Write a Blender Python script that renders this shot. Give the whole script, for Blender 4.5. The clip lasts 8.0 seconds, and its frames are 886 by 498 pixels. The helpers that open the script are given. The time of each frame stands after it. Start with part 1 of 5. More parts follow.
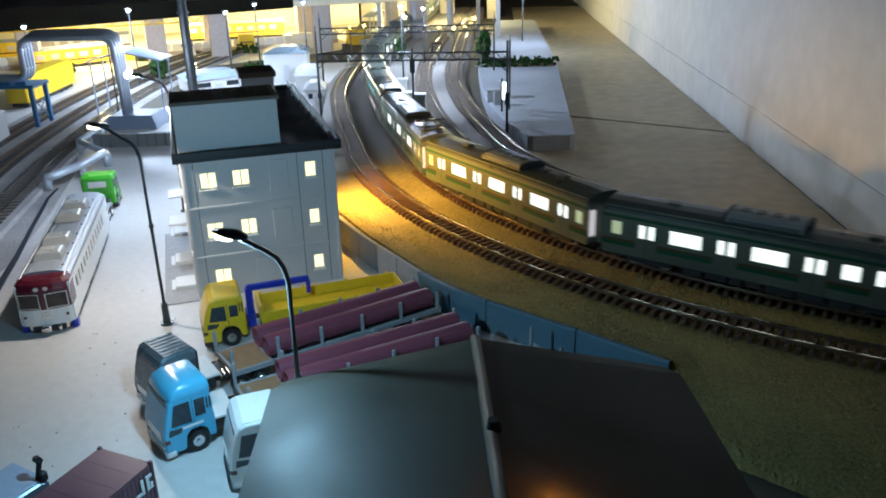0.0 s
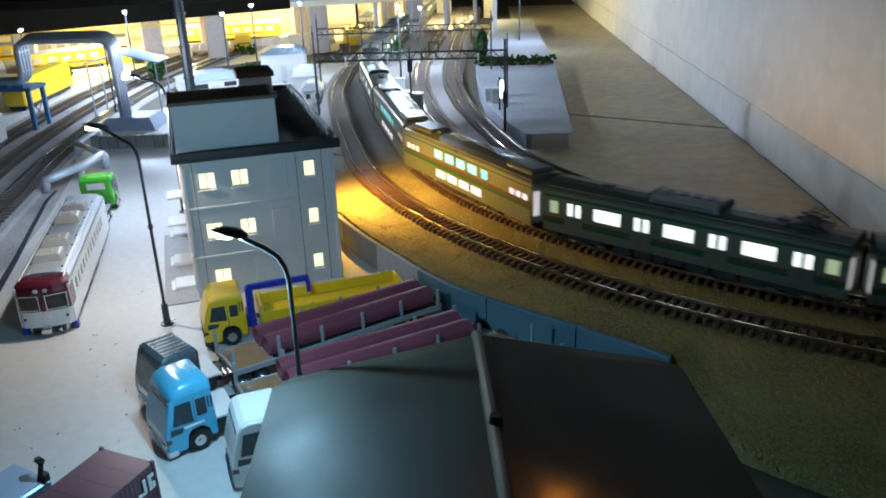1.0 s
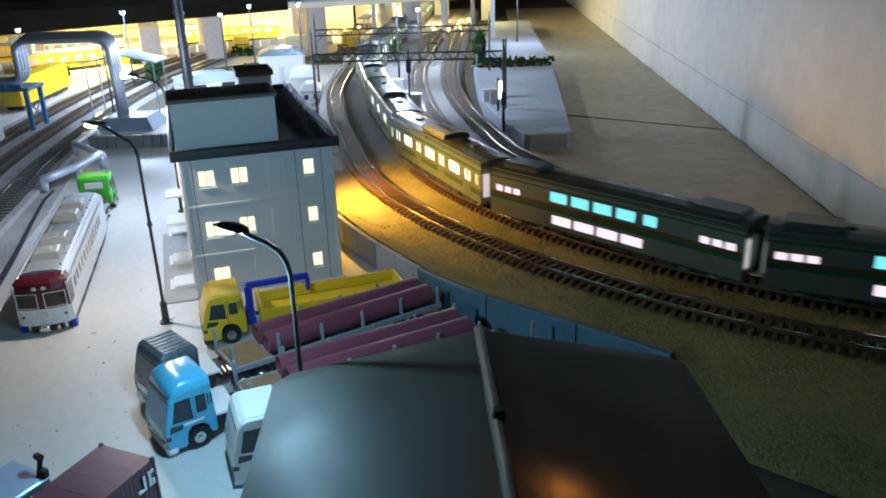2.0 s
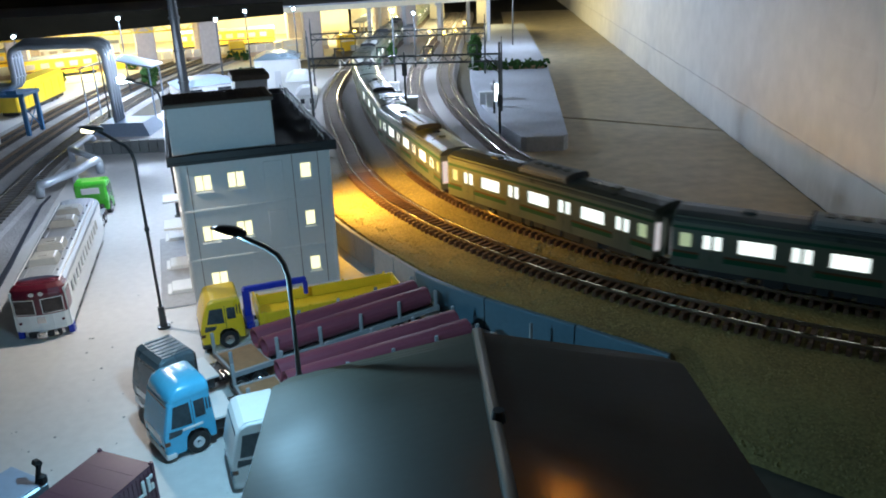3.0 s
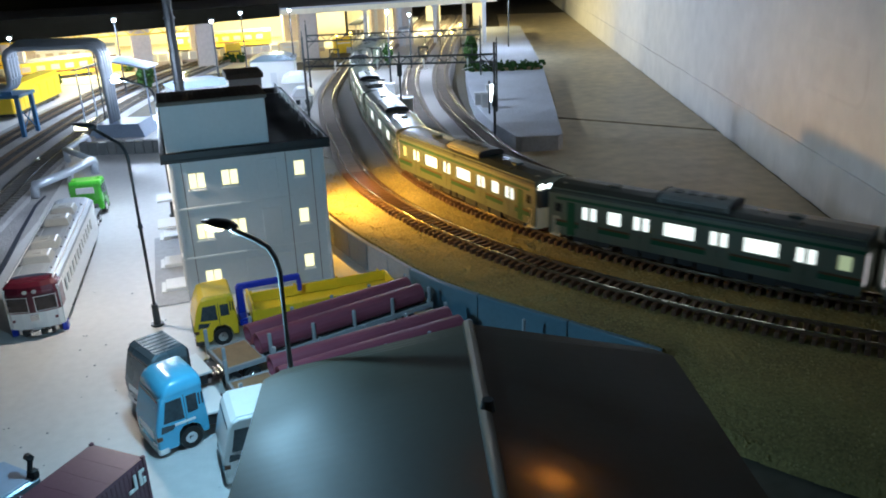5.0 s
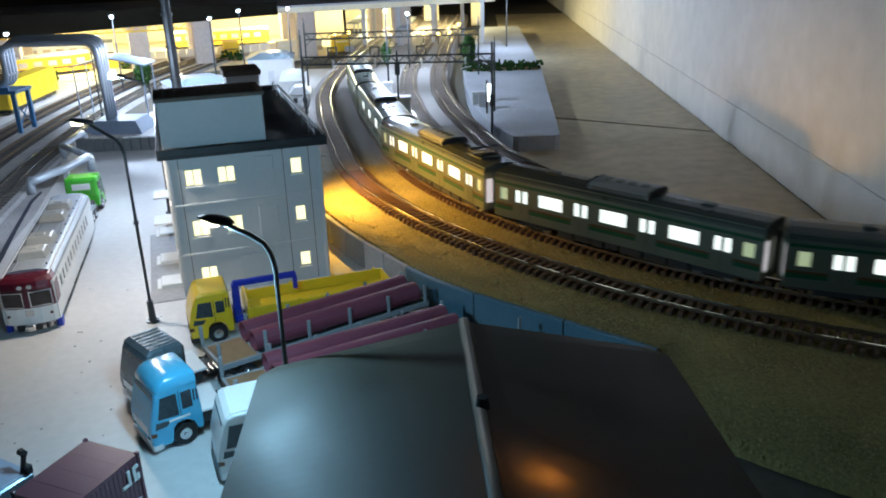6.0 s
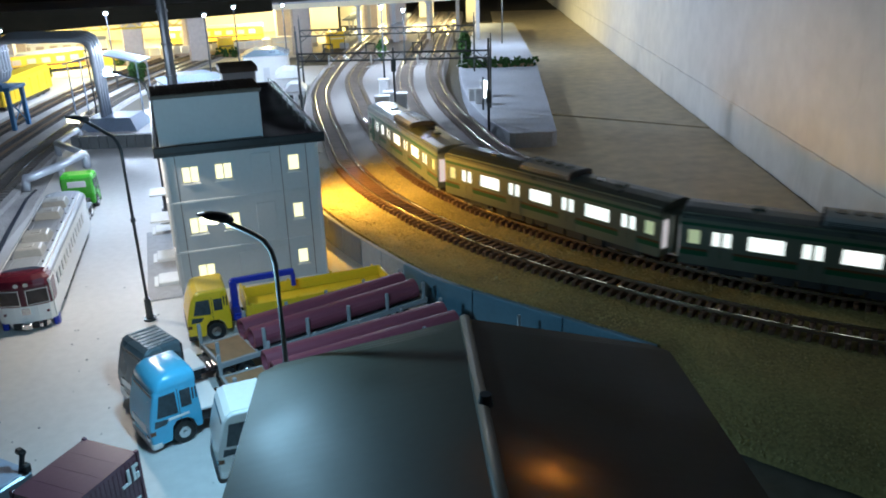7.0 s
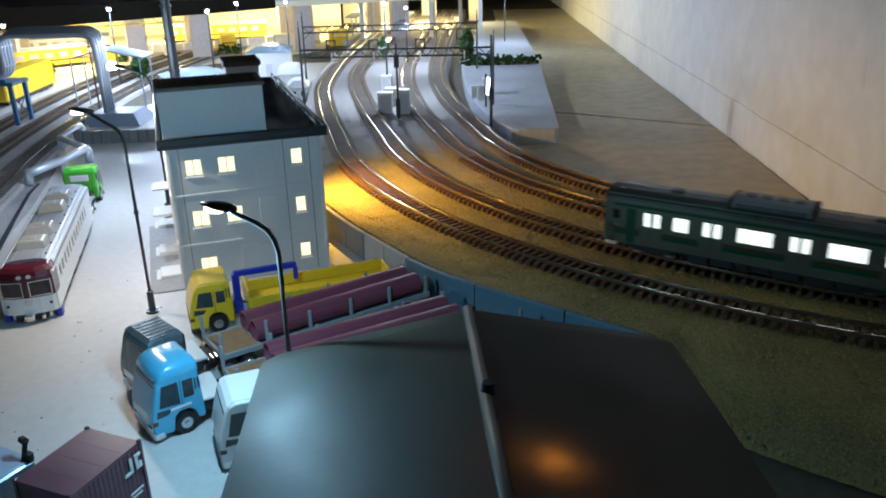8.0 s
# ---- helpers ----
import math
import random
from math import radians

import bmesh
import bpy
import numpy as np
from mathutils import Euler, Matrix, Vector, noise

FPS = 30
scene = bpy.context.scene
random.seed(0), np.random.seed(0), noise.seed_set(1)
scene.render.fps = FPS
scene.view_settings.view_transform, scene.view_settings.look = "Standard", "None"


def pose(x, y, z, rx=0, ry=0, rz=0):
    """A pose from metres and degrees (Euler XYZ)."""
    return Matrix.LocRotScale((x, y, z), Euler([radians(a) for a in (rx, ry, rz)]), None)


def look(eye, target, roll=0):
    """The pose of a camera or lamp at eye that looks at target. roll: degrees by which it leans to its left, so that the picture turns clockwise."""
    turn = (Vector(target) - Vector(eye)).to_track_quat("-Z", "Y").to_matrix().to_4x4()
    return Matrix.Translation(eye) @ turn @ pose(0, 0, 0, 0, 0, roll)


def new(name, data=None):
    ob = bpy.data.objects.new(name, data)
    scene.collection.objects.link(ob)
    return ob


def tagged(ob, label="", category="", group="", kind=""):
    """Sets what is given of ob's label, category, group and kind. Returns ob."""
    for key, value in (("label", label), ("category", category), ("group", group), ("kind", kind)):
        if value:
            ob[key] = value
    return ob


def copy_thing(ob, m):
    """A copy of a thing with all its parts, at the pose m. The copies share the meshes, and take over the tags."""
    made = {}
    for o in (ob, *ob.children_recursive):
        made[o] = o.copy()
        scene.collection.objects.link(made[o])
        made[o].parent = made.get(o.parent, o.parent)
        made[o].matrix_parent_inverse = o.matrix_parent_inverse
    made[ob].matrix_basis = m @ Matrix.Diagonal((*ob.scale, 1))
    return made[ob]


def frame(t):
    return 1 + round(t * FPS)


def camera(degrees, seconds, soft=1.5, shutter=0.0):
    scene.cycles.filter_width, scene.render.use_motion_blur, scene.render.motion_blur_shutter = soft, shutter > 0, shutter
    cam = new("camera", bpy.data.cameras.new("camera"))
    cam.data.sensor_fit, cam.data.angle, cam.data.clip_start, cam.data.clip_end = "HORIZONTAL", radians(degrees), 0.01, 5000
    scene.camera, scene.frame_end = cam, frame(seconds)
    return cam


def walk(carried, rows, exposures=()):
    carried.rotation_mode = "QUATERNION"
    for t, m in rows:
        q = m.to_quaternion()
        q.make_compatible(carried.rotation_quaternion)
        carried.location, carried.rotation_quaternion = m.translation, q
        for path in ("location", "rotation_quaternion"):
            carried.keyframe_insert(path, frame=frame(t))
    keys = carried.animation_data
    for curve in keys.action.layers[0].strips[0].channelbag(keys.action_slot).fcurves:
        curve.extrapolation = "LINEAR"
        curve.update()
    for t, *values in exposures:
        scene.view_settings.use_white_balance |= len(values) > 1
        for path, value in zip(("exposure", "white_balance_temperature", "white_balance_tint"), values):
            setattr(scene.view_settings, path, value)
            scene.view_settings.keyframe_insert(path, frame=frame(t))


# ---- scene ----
cam = camera(57.75, 8.0, soft=1.9, shutter=0.25)
walk(cam, [
    (0.00, pose(0.00203, 0.00256, 0.13617, 68.170, 1.253, 0.832)),
    (0.50, pose(0.00163, 0.00224, 0.13555, 68.144, 1.476, 0.692)),
    (1.00, pose(0.00166, 0.00230, 0.13534, 68.173, 1.734, 0.543)),
    (1.50, pose(0.00061, 0.00203, 0.13373, 68.303, 1.441, 0.474)),
    (3.00, pose(0.00022, 0.00184, 0.13339, 68.610, 1.918, -0.009)),
    (3.50, pose(-0.00008, 0.00131, 0.13222, 68.781, 1.807, 0.046)),
    (4.00, pose(0.00061, 0.00129, 0.13251, 68.795, 1.801, 0.024)),
    (4.50, pose(0.00158, 0.00074, 0.13170, 68.861, 2.070, -0.222)),
    (6.00, pose(0.00183, 0.00037, 0.13062, 68.865, 1.498, -0.279)),
    (6.50, pose(0.00223, 0.00097, 0.12993, 68.786, 1.401, -0.449)),
    (7.00, pose(0.00041, 0.00101, 0.13036, 68.644, 1.484, -0.683)),
    (7.50, pose(0.00018, 0.00021, 0.12886, 68.615, 1.234, -0.533)),
    (8.00, pose(-0.00000, -0.00000, 0.12862, 68.607, 1.246, -0.488)),
], exposures=((0.0, 0.0, 5740, 1), (8.0, 0.0, 5740, 1)))

# ---- world and large lights ----
world = bpy.data.worlds.new("room_dark")
world.use_nodes = True
world.node_tree.nodes["Background"].inputs[0].default_value = (0.64, 1.0, 0.34, 1)
world.node_tree.nodes["Background"].inputs[1].default_value = 0.004
scene.world = world
scene.view_settings.exposure = 0.0
MM = 0.001


def lamp(name, kind, x, y, z, power, color, radius=1.5, target=None, size=None, cone=None, blend=0.45):
    data = bpy.data.lights.new(name, kind)
    data.energy, data.color = power, color
    if kind == "AREA":
        data.shape = "RECTANGLE"
        data.size, data.size_y = size[0] * MM, size[1] * MM
    else:
        data.shadow_soft_size = radius * MM
    if kind == "SPOT":
        data.spot_size, data.spot_blend = radians(cone), blend
    ob = new(name, data)
    ob.matrix_world = look(Vector((x, y, z)) * MM, Vector(target) * MM) if target else pose(x * MM, y * MM, z * MM)
    return ob


COOL, WARM, SODIUM = (0.76, 0.82, 1.0), (1.0, 0.80, 0.50), (1.0, 0.52, 0.08)
# street lamps of the yard and the tall cool masts further off
lamp("lamp_street_bulb", "SPOT", -127.5, 278.4, 71.8, 0.15, (1.0, 0.81, 0.68), 1.5, (-131, 276, 0), cone=152, blend=0.3)
lamp("lamp_street_bulb_near", "POINT", -52.2, 172.0, 70.6, 0.172, (0.48, 0.78, 1.0), 1.0)
lamp("lamp_star_bulb", "POINT", -164, 406, 68.0, 0.22, COOL, 2)
lamp("lamp_amber_bulb", "SPOT", -57.0, 380, 42.0, 0.54, (1.0, 0.50, 0.06), 1.5, (-25, 384, 8), cone=146, blend=0.7)
lamp("lamp_shed_bulb", "POINT", 16.6, 108.6, 45.1, 0.0105, (1.0, 0.66, 0.20), 1.0)
# the last mast's lamp is added to brighten the middle tracks and plaza
MASTS = [(-304.6, 777, 72), (-389, 745, 62), (-232, 719, 64), (-214, 777, 68), (-194, 810, 72), (-148, 818, 72), (-31, 818, 64), (78, 965, 72), (-42, 660, 80)]
for k, power in ((0, 0.6), (2, 0.38), (5, 0.26), (6, 0.3), (7, 0.22), (8, 0.42)):
    lamp("lamp_mast_bulb", "POINT", MASTS[k][0], MASTS[k][1] - 26, MASTS[k][2] - 2, power, COOL, 2)
for lx, ly, lz, lp in ((-480, 1060, 46, 0.50), (-350, 1090, 46, 0.55), (-230, 1130, 46, 0.75), (-70, 1180, 45, 1.1), (20, 1200, 45, 0.5), (-400, 900, 46, 0.38)):
    lamp("lamp_viaduct_bulb", "POINT", lx, ly, lz, lp, (1.0, 0.78, 0.36), 3)

# ---- materials ----
def node_mat(name, color, rough=0.6, metal=0.0, vary=0.15, grain=900.0, stain=60.0, bump=0.0, bump_scale=None, coat=0.0, spec=0.5, island=0.0, tint=None):
    m = bpy.data.materials.new(name)
    m.use_nodes = True
    nt = m.node_tree
    p = nt.nodes["Principled BSDF"]
    p.inputs["Roughness"].default_value, p.inputs["Metallic"].default_value = rough, metal
    p.inputs["Coat Weight"].default_value, p.inputs["Specular IOR Level"].default_value = coat, spec
    tc = nt.nodes.new("ShaderNodeTexCoord")
    n1, n2 = nt.nodes.new("ShaderNodeTexNoise"), nt.nodes.new("ShaderNodeTexNoise")
    n1.inputs["Scale"].default_value, n2.inputs["Scale"].default_value = grain, stain
    n1.inputs["Detail"].default_value, n2.inputs["Detail"].default_value = 4, 5
    for n in (n1, n2):
        nt.links.new(tc.outputs["Object"], n.inputs["Vector"])
    add = nt.nodes.new("ShaderNodeMath")
    add.operation = "ADD"
    nt.links.new(n1.outputs["Fac"], add.inputs[0])
    nt.links.new(n2.outputs["Fac"], add.inputs[1])
    last = add
    if island:
        geo = nt.nodes.new("ShaderNodeNewGeometry")
        inf = nt.nodes.new("ShaderNodeObjectInfo")
        for src in (geo.outputs["Random Per Island"], inf.outputs["Random"]):
            mad = nt.nodes.new("ShaderNodeMath")
            mad.operation = "MULTIPLY_ADD"
            mad.inputs[1].default_value = island
            nt.links.new(src, mad.inputs[0])
            nt.links.new(last.outputs[0], mad.inputs[2])
            last = mad
    ramp = nt.nodes.new("ShaderNodeMapRange")
    ramp.inputs["From Min"].default_value, ramp.inputs["From Max"].default_value = 0.6, 1.4 + 1.2 * island
    nt.links.new(last.outputs[0], ramp.inputs["Value"])
    mix = nt.nodes.new("ShaderNodeMix")
    mix.data_type = "RGBA"
    other = tint or color
    mix.inputs["A"].default_value = (*[max(0, c * (1 - vary)) for c in other], 1)
    mix.inputs["B"].default_value = (*[min(1, c * (1 + vary)) for c in color], 1)
    nt.links.new(ramp.outputs["Result"], mix.inputs["Factor"])
    nt.links.new(mix.outputs["Result"], p.inputs["Base Color"])
    rr = nt.nodes.new("ShaderNodeMapRange")
    rr.inputs["From Min"].default_value, rr.inputs["From Max"].default_value = 0.3, 0.7
    rr.inputs["To Min"].default_value, rr.inputs["To Max"].default_value = max(0.02, rough - 0.08), min(1, rough + 0.08)
    nt.links.new(n2.outputs["Fac"], rr.inputs["Value"])
    nt.links.new(rr.outputs["Result"], p.inputs["Roughness"])
    if bump:
        b = nt.nodes.new("ShaderNodeBump")
        b.inputs["Strength"].default_value, b.inputs["Distance"].default_value = bump, 0.0009
        n3 = nt.nodes.new("ShaderNodeTexNoise")
        n3.inputs["Scale"].default_value, n3.inputs["Detail"].default_value = bump_scale or grain, 3
        nt.links.new(tc.outputs["Object"], n3.inputs["Vector"])
        nt.links.new(n3.outputs["Fac"], b.inputs["Height"])
        nt.links.new(b.outputs["Normal"], p.inputs["Normal"])
    return m


def glow_mat(name, color, strength):
    m = bpy.data.materials.new(name)
    m.use_nodes = True
    p = m.node_tree.nodes["Principled BSDF"]
    p.inputs["Base Color"].default_value = (*[0.6 * c for c in color], 1)
    p.inputs["Emission Color"].default_value = (*color, 1)
    p.inputs["Emission Strength"].default_value = strength
    return m


M = dict(
    yard=node_mat("yard_paper", (0.63, 0.62, 0.61), 0.5, vary=0.10, grain=300, stain=22, bump=0.05),
    board=node_mat("board_ply", (0.52, 0.44, 0.29), 0.5, vary=0.32, grain=90, stain=11, bump=0.08),
    ballast=node_mat("ballast_grit", (0.29, 0.235, 0.085), 0.9, vary=0.5, grain=900, stain=30, bump=0.8, bump_scale=900),
    stone=node_mat("ballast_stone", (0.30, 0.245, 0.10), 0.9, vary=0.5, grain=900, stain=50, island=0.5),
    plaster=node_mat("wall_plaster", (0.80, 0.77, 0.74), 0.75, vary=0.11, grain=70, stain=8, bump=0.2, bump_scale=55),
    dark=node_mat("room_dark_paint", (0.05, 0.05, 0.045), 0.8, vary=0.2, grain=40, stain=6),
    earth=node_mat("bare_board_dark", (0.09, 0.08, 0.06), 0.8, vary=0.3, grain=200, stain=12, bump=0.1),
    unlitblk=node_mat("unlit_black", (0.010, 0.009, 0.006), 0.95, vary=0.3, grain=100, stain=12, spec=0.1),
    rail=node_mat("rail_nickel", (0.84, 0.79, 0.68), 0.2, 1.0, vary=0.12, grain=700, stain=60),
    railside=node_mat("rail_rust", (0.15, 0.10, 0.06), 0.5, 0.5, vary=0.3, grain=900, stain=90),
    sleeper=node_mat("sleeper_brown", (0.105, 0.054, 0.030), 0.6, vary=0.3, grain=900, stain=70, island=0.3),
    retain=node_mat("retaining_grey", (0.30, 0.32, 0.34), 0.65, vary=0.12, grain=500, stain=50),
    retainb=node_mat("retaining_blue", (0.09, 0.165, 0.22), 0.55, vary=0.1, grain=500, stain=50),
    concrete=node_mat("concrete_grey", (0.42, 0.43, 0.45), 0.75, vary=0.15, grain=400, stain=30, bump=0.15),
    facade=node_mat("facade_grey", (0.58, 0.59, 0.60), 0.5, vary=0.05, grain=600, stain=40),
    facadew=node_mat("facade_white", (0.74, 0.74, 0.72), 0.5, vary=0.05, grain=600, stain=40),
    roofblk=node_mat("roof_black", (0.02, 0.021, 0.022), 0.38, vary=0.25, grain=500, stain=50),
    roofbrn=node_mat("roof_brown", (0.13, 0.10, 0.075), 0.6, vary=0.2, grain=500, stain=50),
    shed=node_mat("shed_slate", (0.027, 0.025, 0.015), 0.55, vary=0.24, grain=600, stain=40, spec=0.32),
    shedwall=node_mat("shed_wall", (0.16, 0.17, 0.17), 0.6, vary=0.15, grain=500, stain=40),
    pole=node_mat("pole_dark", (0.05, 0.055, 0.06), 0.4, 0.2, vary=0.15),
    polegrey=node_mat("pole_grey", (0.17, 0.18, 0.18), 0.45, 0.2, vary=0.15),
    steel=node_mat("portal_steel", (0.055, 0.062, 0.064), 0.45, 0.3, vary=0.2),
    white=node_mat("paint_white", (0.78, 0.79, 0.78), 0.35, vary=0.04, coat=0.3),
    cream=node_mat("cream_wall", (0.78, 0.70, 0.52), 0.7, vary=0.08, grain=300, stain=20),
    pillar=node_mat("pillar_buff", (0.50, 0.43, 0.38), 0.75, vary=0.15, grain=300, stain=25),
    maroon=node_mat("paint_maroon", (0.095, 0.012, 0.024), 0.3, vary=0.12, coat=0.3),
    plum=node_mat("container_plum", (0.115, 0.045, 0.066), 0.40, vary=0.12, stain=60),
    log=node_mat("load_plum", (0.20, 0.055, 0.085), 0.5, vary=0.1, grain=500, stain=60),
    skyblue=node_mat("cab_skyblue", (0.13, 0.46, 0.70), 0.25, vary=0.06, coat=0.6),
    slate=node_mat("cab_slate", (0.14, 0.18, 0.21), 0.3, 0.3, vary=0.1, coat=0.4),
    yellow=node_mat("paint_yellow", (0.80, 0.55, 0.02), 0.35, vary=0.06, coat=0.3),
    blue=node_mat("paint_blue", (0.02, 0.04, 0.42), 0.35, vary=0.08, coat=0.3),
    gantryblue=node_mat("gantry_blue", (0.07, 0.20, 0.40), 0.45, vary=0.1),
    lime=node_mat("cab_lime", (0.10, 0.48, 0.04), 0.3, vary=0.08, coat=0.4),
    wood=node_mat("deck_wood", (0.27, 0.17, 0.09), 0.6, vary=0.2, grain=400, stain=60),
    rubber=node_mat("tyre_black", (0.015, 0.015, 0.016), 0.6, vary=0.2),
    glass=node_mat("dark_glass", (0.02, 0.025, 0.03), 0.08, vary=0.1),
    cabglass=node_mat("cab_glass_tint", (0.045, 0.06, 0.07), 0.06, vary=0.35, stain=160),
    chrome=node_mat("bright_metal", (0.66, 0.67, 0.69), 0.25, 1.0, vary=0.05),
    silver=node_mat("car_silver", (0.19, 0.21, 0.165), 0.36, 0.5, vary=0.06, stain=50),
    carroof=node_mat("car_roof_grey", (0.075, 0.085, 0.072), 0.34, vary=0.12, stain=60),
    roofgrey=node_mat("railcar_roof", (0.26, 0.29, 0.33), 0.45, vary=0.08, stain=60),
    acunit=node_mat("cooler_casing", (0.34, 0.35, 0.34), 0.5, 0.1, vary=0.08, stain=60),
    palesleeper=node_mat("sleeper_pale", (0.20, 0.165, 0.14), 0.8, vary=0.35, grain=900, stain=60, island=0.4),
    oldsleeper=node_mat("sleeper_black", (0.085, 0.078, 0.074), 0.75, vary=0.35, grain=900, stain=60, island=0.4),
    brownglass=node_mat("cab_glass_brown", (0.05, 0.036, 0.034), 0.16, vary=0.5, grain=300, stain=160),
    edging=node_mat("gap_shade_navy", (0.012, 0.018, 0.035), 0.7, vary=0.2),
    under=node_mat("underframe", (0.028, 0.028, 0.03), 0.6, vary=0.2),
    orange=node_mat("band_orange", (0.11, 0.045, 0.015), 0.4, vary=0.05),
    green=node_mat("band_green", (0.010, 0.085, 0.035), 0.4, vary=0.05),
    pipe=node_mat("pipe_silver", (0.60, 0.65, 0.72), 0.34, 0.35, vary=0.10),
    leaf=node_mat("leaf_green", (0.028, 0.06, 0.016), 0.95, vary=0.4, grain=600, stain=120, island=0.4, spec=0.1),
    plazab=node_mat("pale_blue_paint", (0.34, 0.42, 0.56), 0.5, vary=0.1, grain=500, stain=25),
    greybed=node_mat("gravel_grey", (0.40, 0.385, 0.38), 0.9, vary=0.4, grain=1200, stain=40, bump=1.0, bump_scale=800),
    plaza=node_mat("plaza_grey", (0.46, 0.48, 0.53), 0.7, vary=0.22, grain=500, stain=25),
)
# lamplit haze is painted into the ballast's colour, ever paler towards the far end
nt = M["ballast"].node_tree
tc, cut, cloud, sum_, haze_ramp, haze_mix = (nt.nodes.new(k) for k in ("ShaderNodeTexCoord", "ShaderNodeSeparateXYZ", "ShaderNodeTexNoise", "ShaderNodeMath", "ShaderNodeMapRange", "ShaderNodeMix"))
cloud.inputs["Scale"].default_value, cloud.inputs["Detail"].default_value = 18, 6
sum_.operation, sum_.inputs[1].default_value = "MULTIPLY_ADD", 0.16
haze_ramp.inputs["From Min"].default_value, haze_ramp.inputs["From Max"].default_value = 0.47, 0.62
haze_mix.data_type = "RGBA"
haze_mix.inputs["B"].default_value = (0.38, 0.355, 0.335, 1)
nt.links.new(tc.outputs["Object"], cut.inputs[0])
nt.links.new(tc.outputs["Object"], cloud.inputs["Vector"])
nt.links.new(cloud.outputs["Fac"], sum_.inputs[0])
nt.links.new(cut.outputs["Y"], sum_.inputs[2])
nt.links.new(sum_.outputs[0], haze_ramp.inputs["Value"])
nt.links.new(haze_ramp.outputs["Result"], haze_mix.inputs["Factor"])
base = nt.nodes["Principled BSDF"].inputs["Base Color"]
nt.links.new(base.links[0].from_socket, haze_mix.inputs["A"])
nt.links.new(haze_mix.outputs["Result"], base)
thin = M["shed"].node_tree
let = thin.nodes.new("ShaderNodeBsdfTranslucent")
let.inputs["Color"].default_value = (0.9, 0.62, 0.32, 1)
both = thin.nodes.new("ShaderNodeMixShader")
both.inputs[0].default_value = 0.12
thin.links.new(thin.nodes["Principled BSDF"].outputs[0], both.inputs[1])
thin.links.new(let.outputs[0], both.inputs[2])
thin.links.new(both.outputs[0], thin.nodes["Material Output"].inputs[0])
GLOW = dict(
    room=glow_mat("lit_room", (1.0, 0.85, 0.46), 1.5),
    train=glow_mat("lit_saloon", (1.0, 0.98, 0.88), 1.3),
    dim=glow_mat("lit_vestibule", (0.75, 0.80, 0.45), 0.45),
    cyan=glow_mat("lit_upper_saloon", (0.30, 0.85, 0.88), 1.0),
    pink=glow_mat("lit_lower_saloon", (1.0, 0.76, 0.80), 1.1),
    warm=glow_mat("bulb_warm", (1.0, 0.84, 0.55), 5),
    cool=glow_mat("bulb_cool", (0.78, 0.92, 1.0), 60),
    sign=glow_mat("bulb_sign", (0.9, 0.97, 1.0), 5),
    car_end_glow=glow_mat("lit_car_end", (1.0, 0.86, 0.84), 0.5),
    amber=glow_mat("bulb_amber", (1.0, 0.6, 0.12), 12),
    head=glow_mat("bulb_head", (1.0, 0.95, 0.85), 20),
)


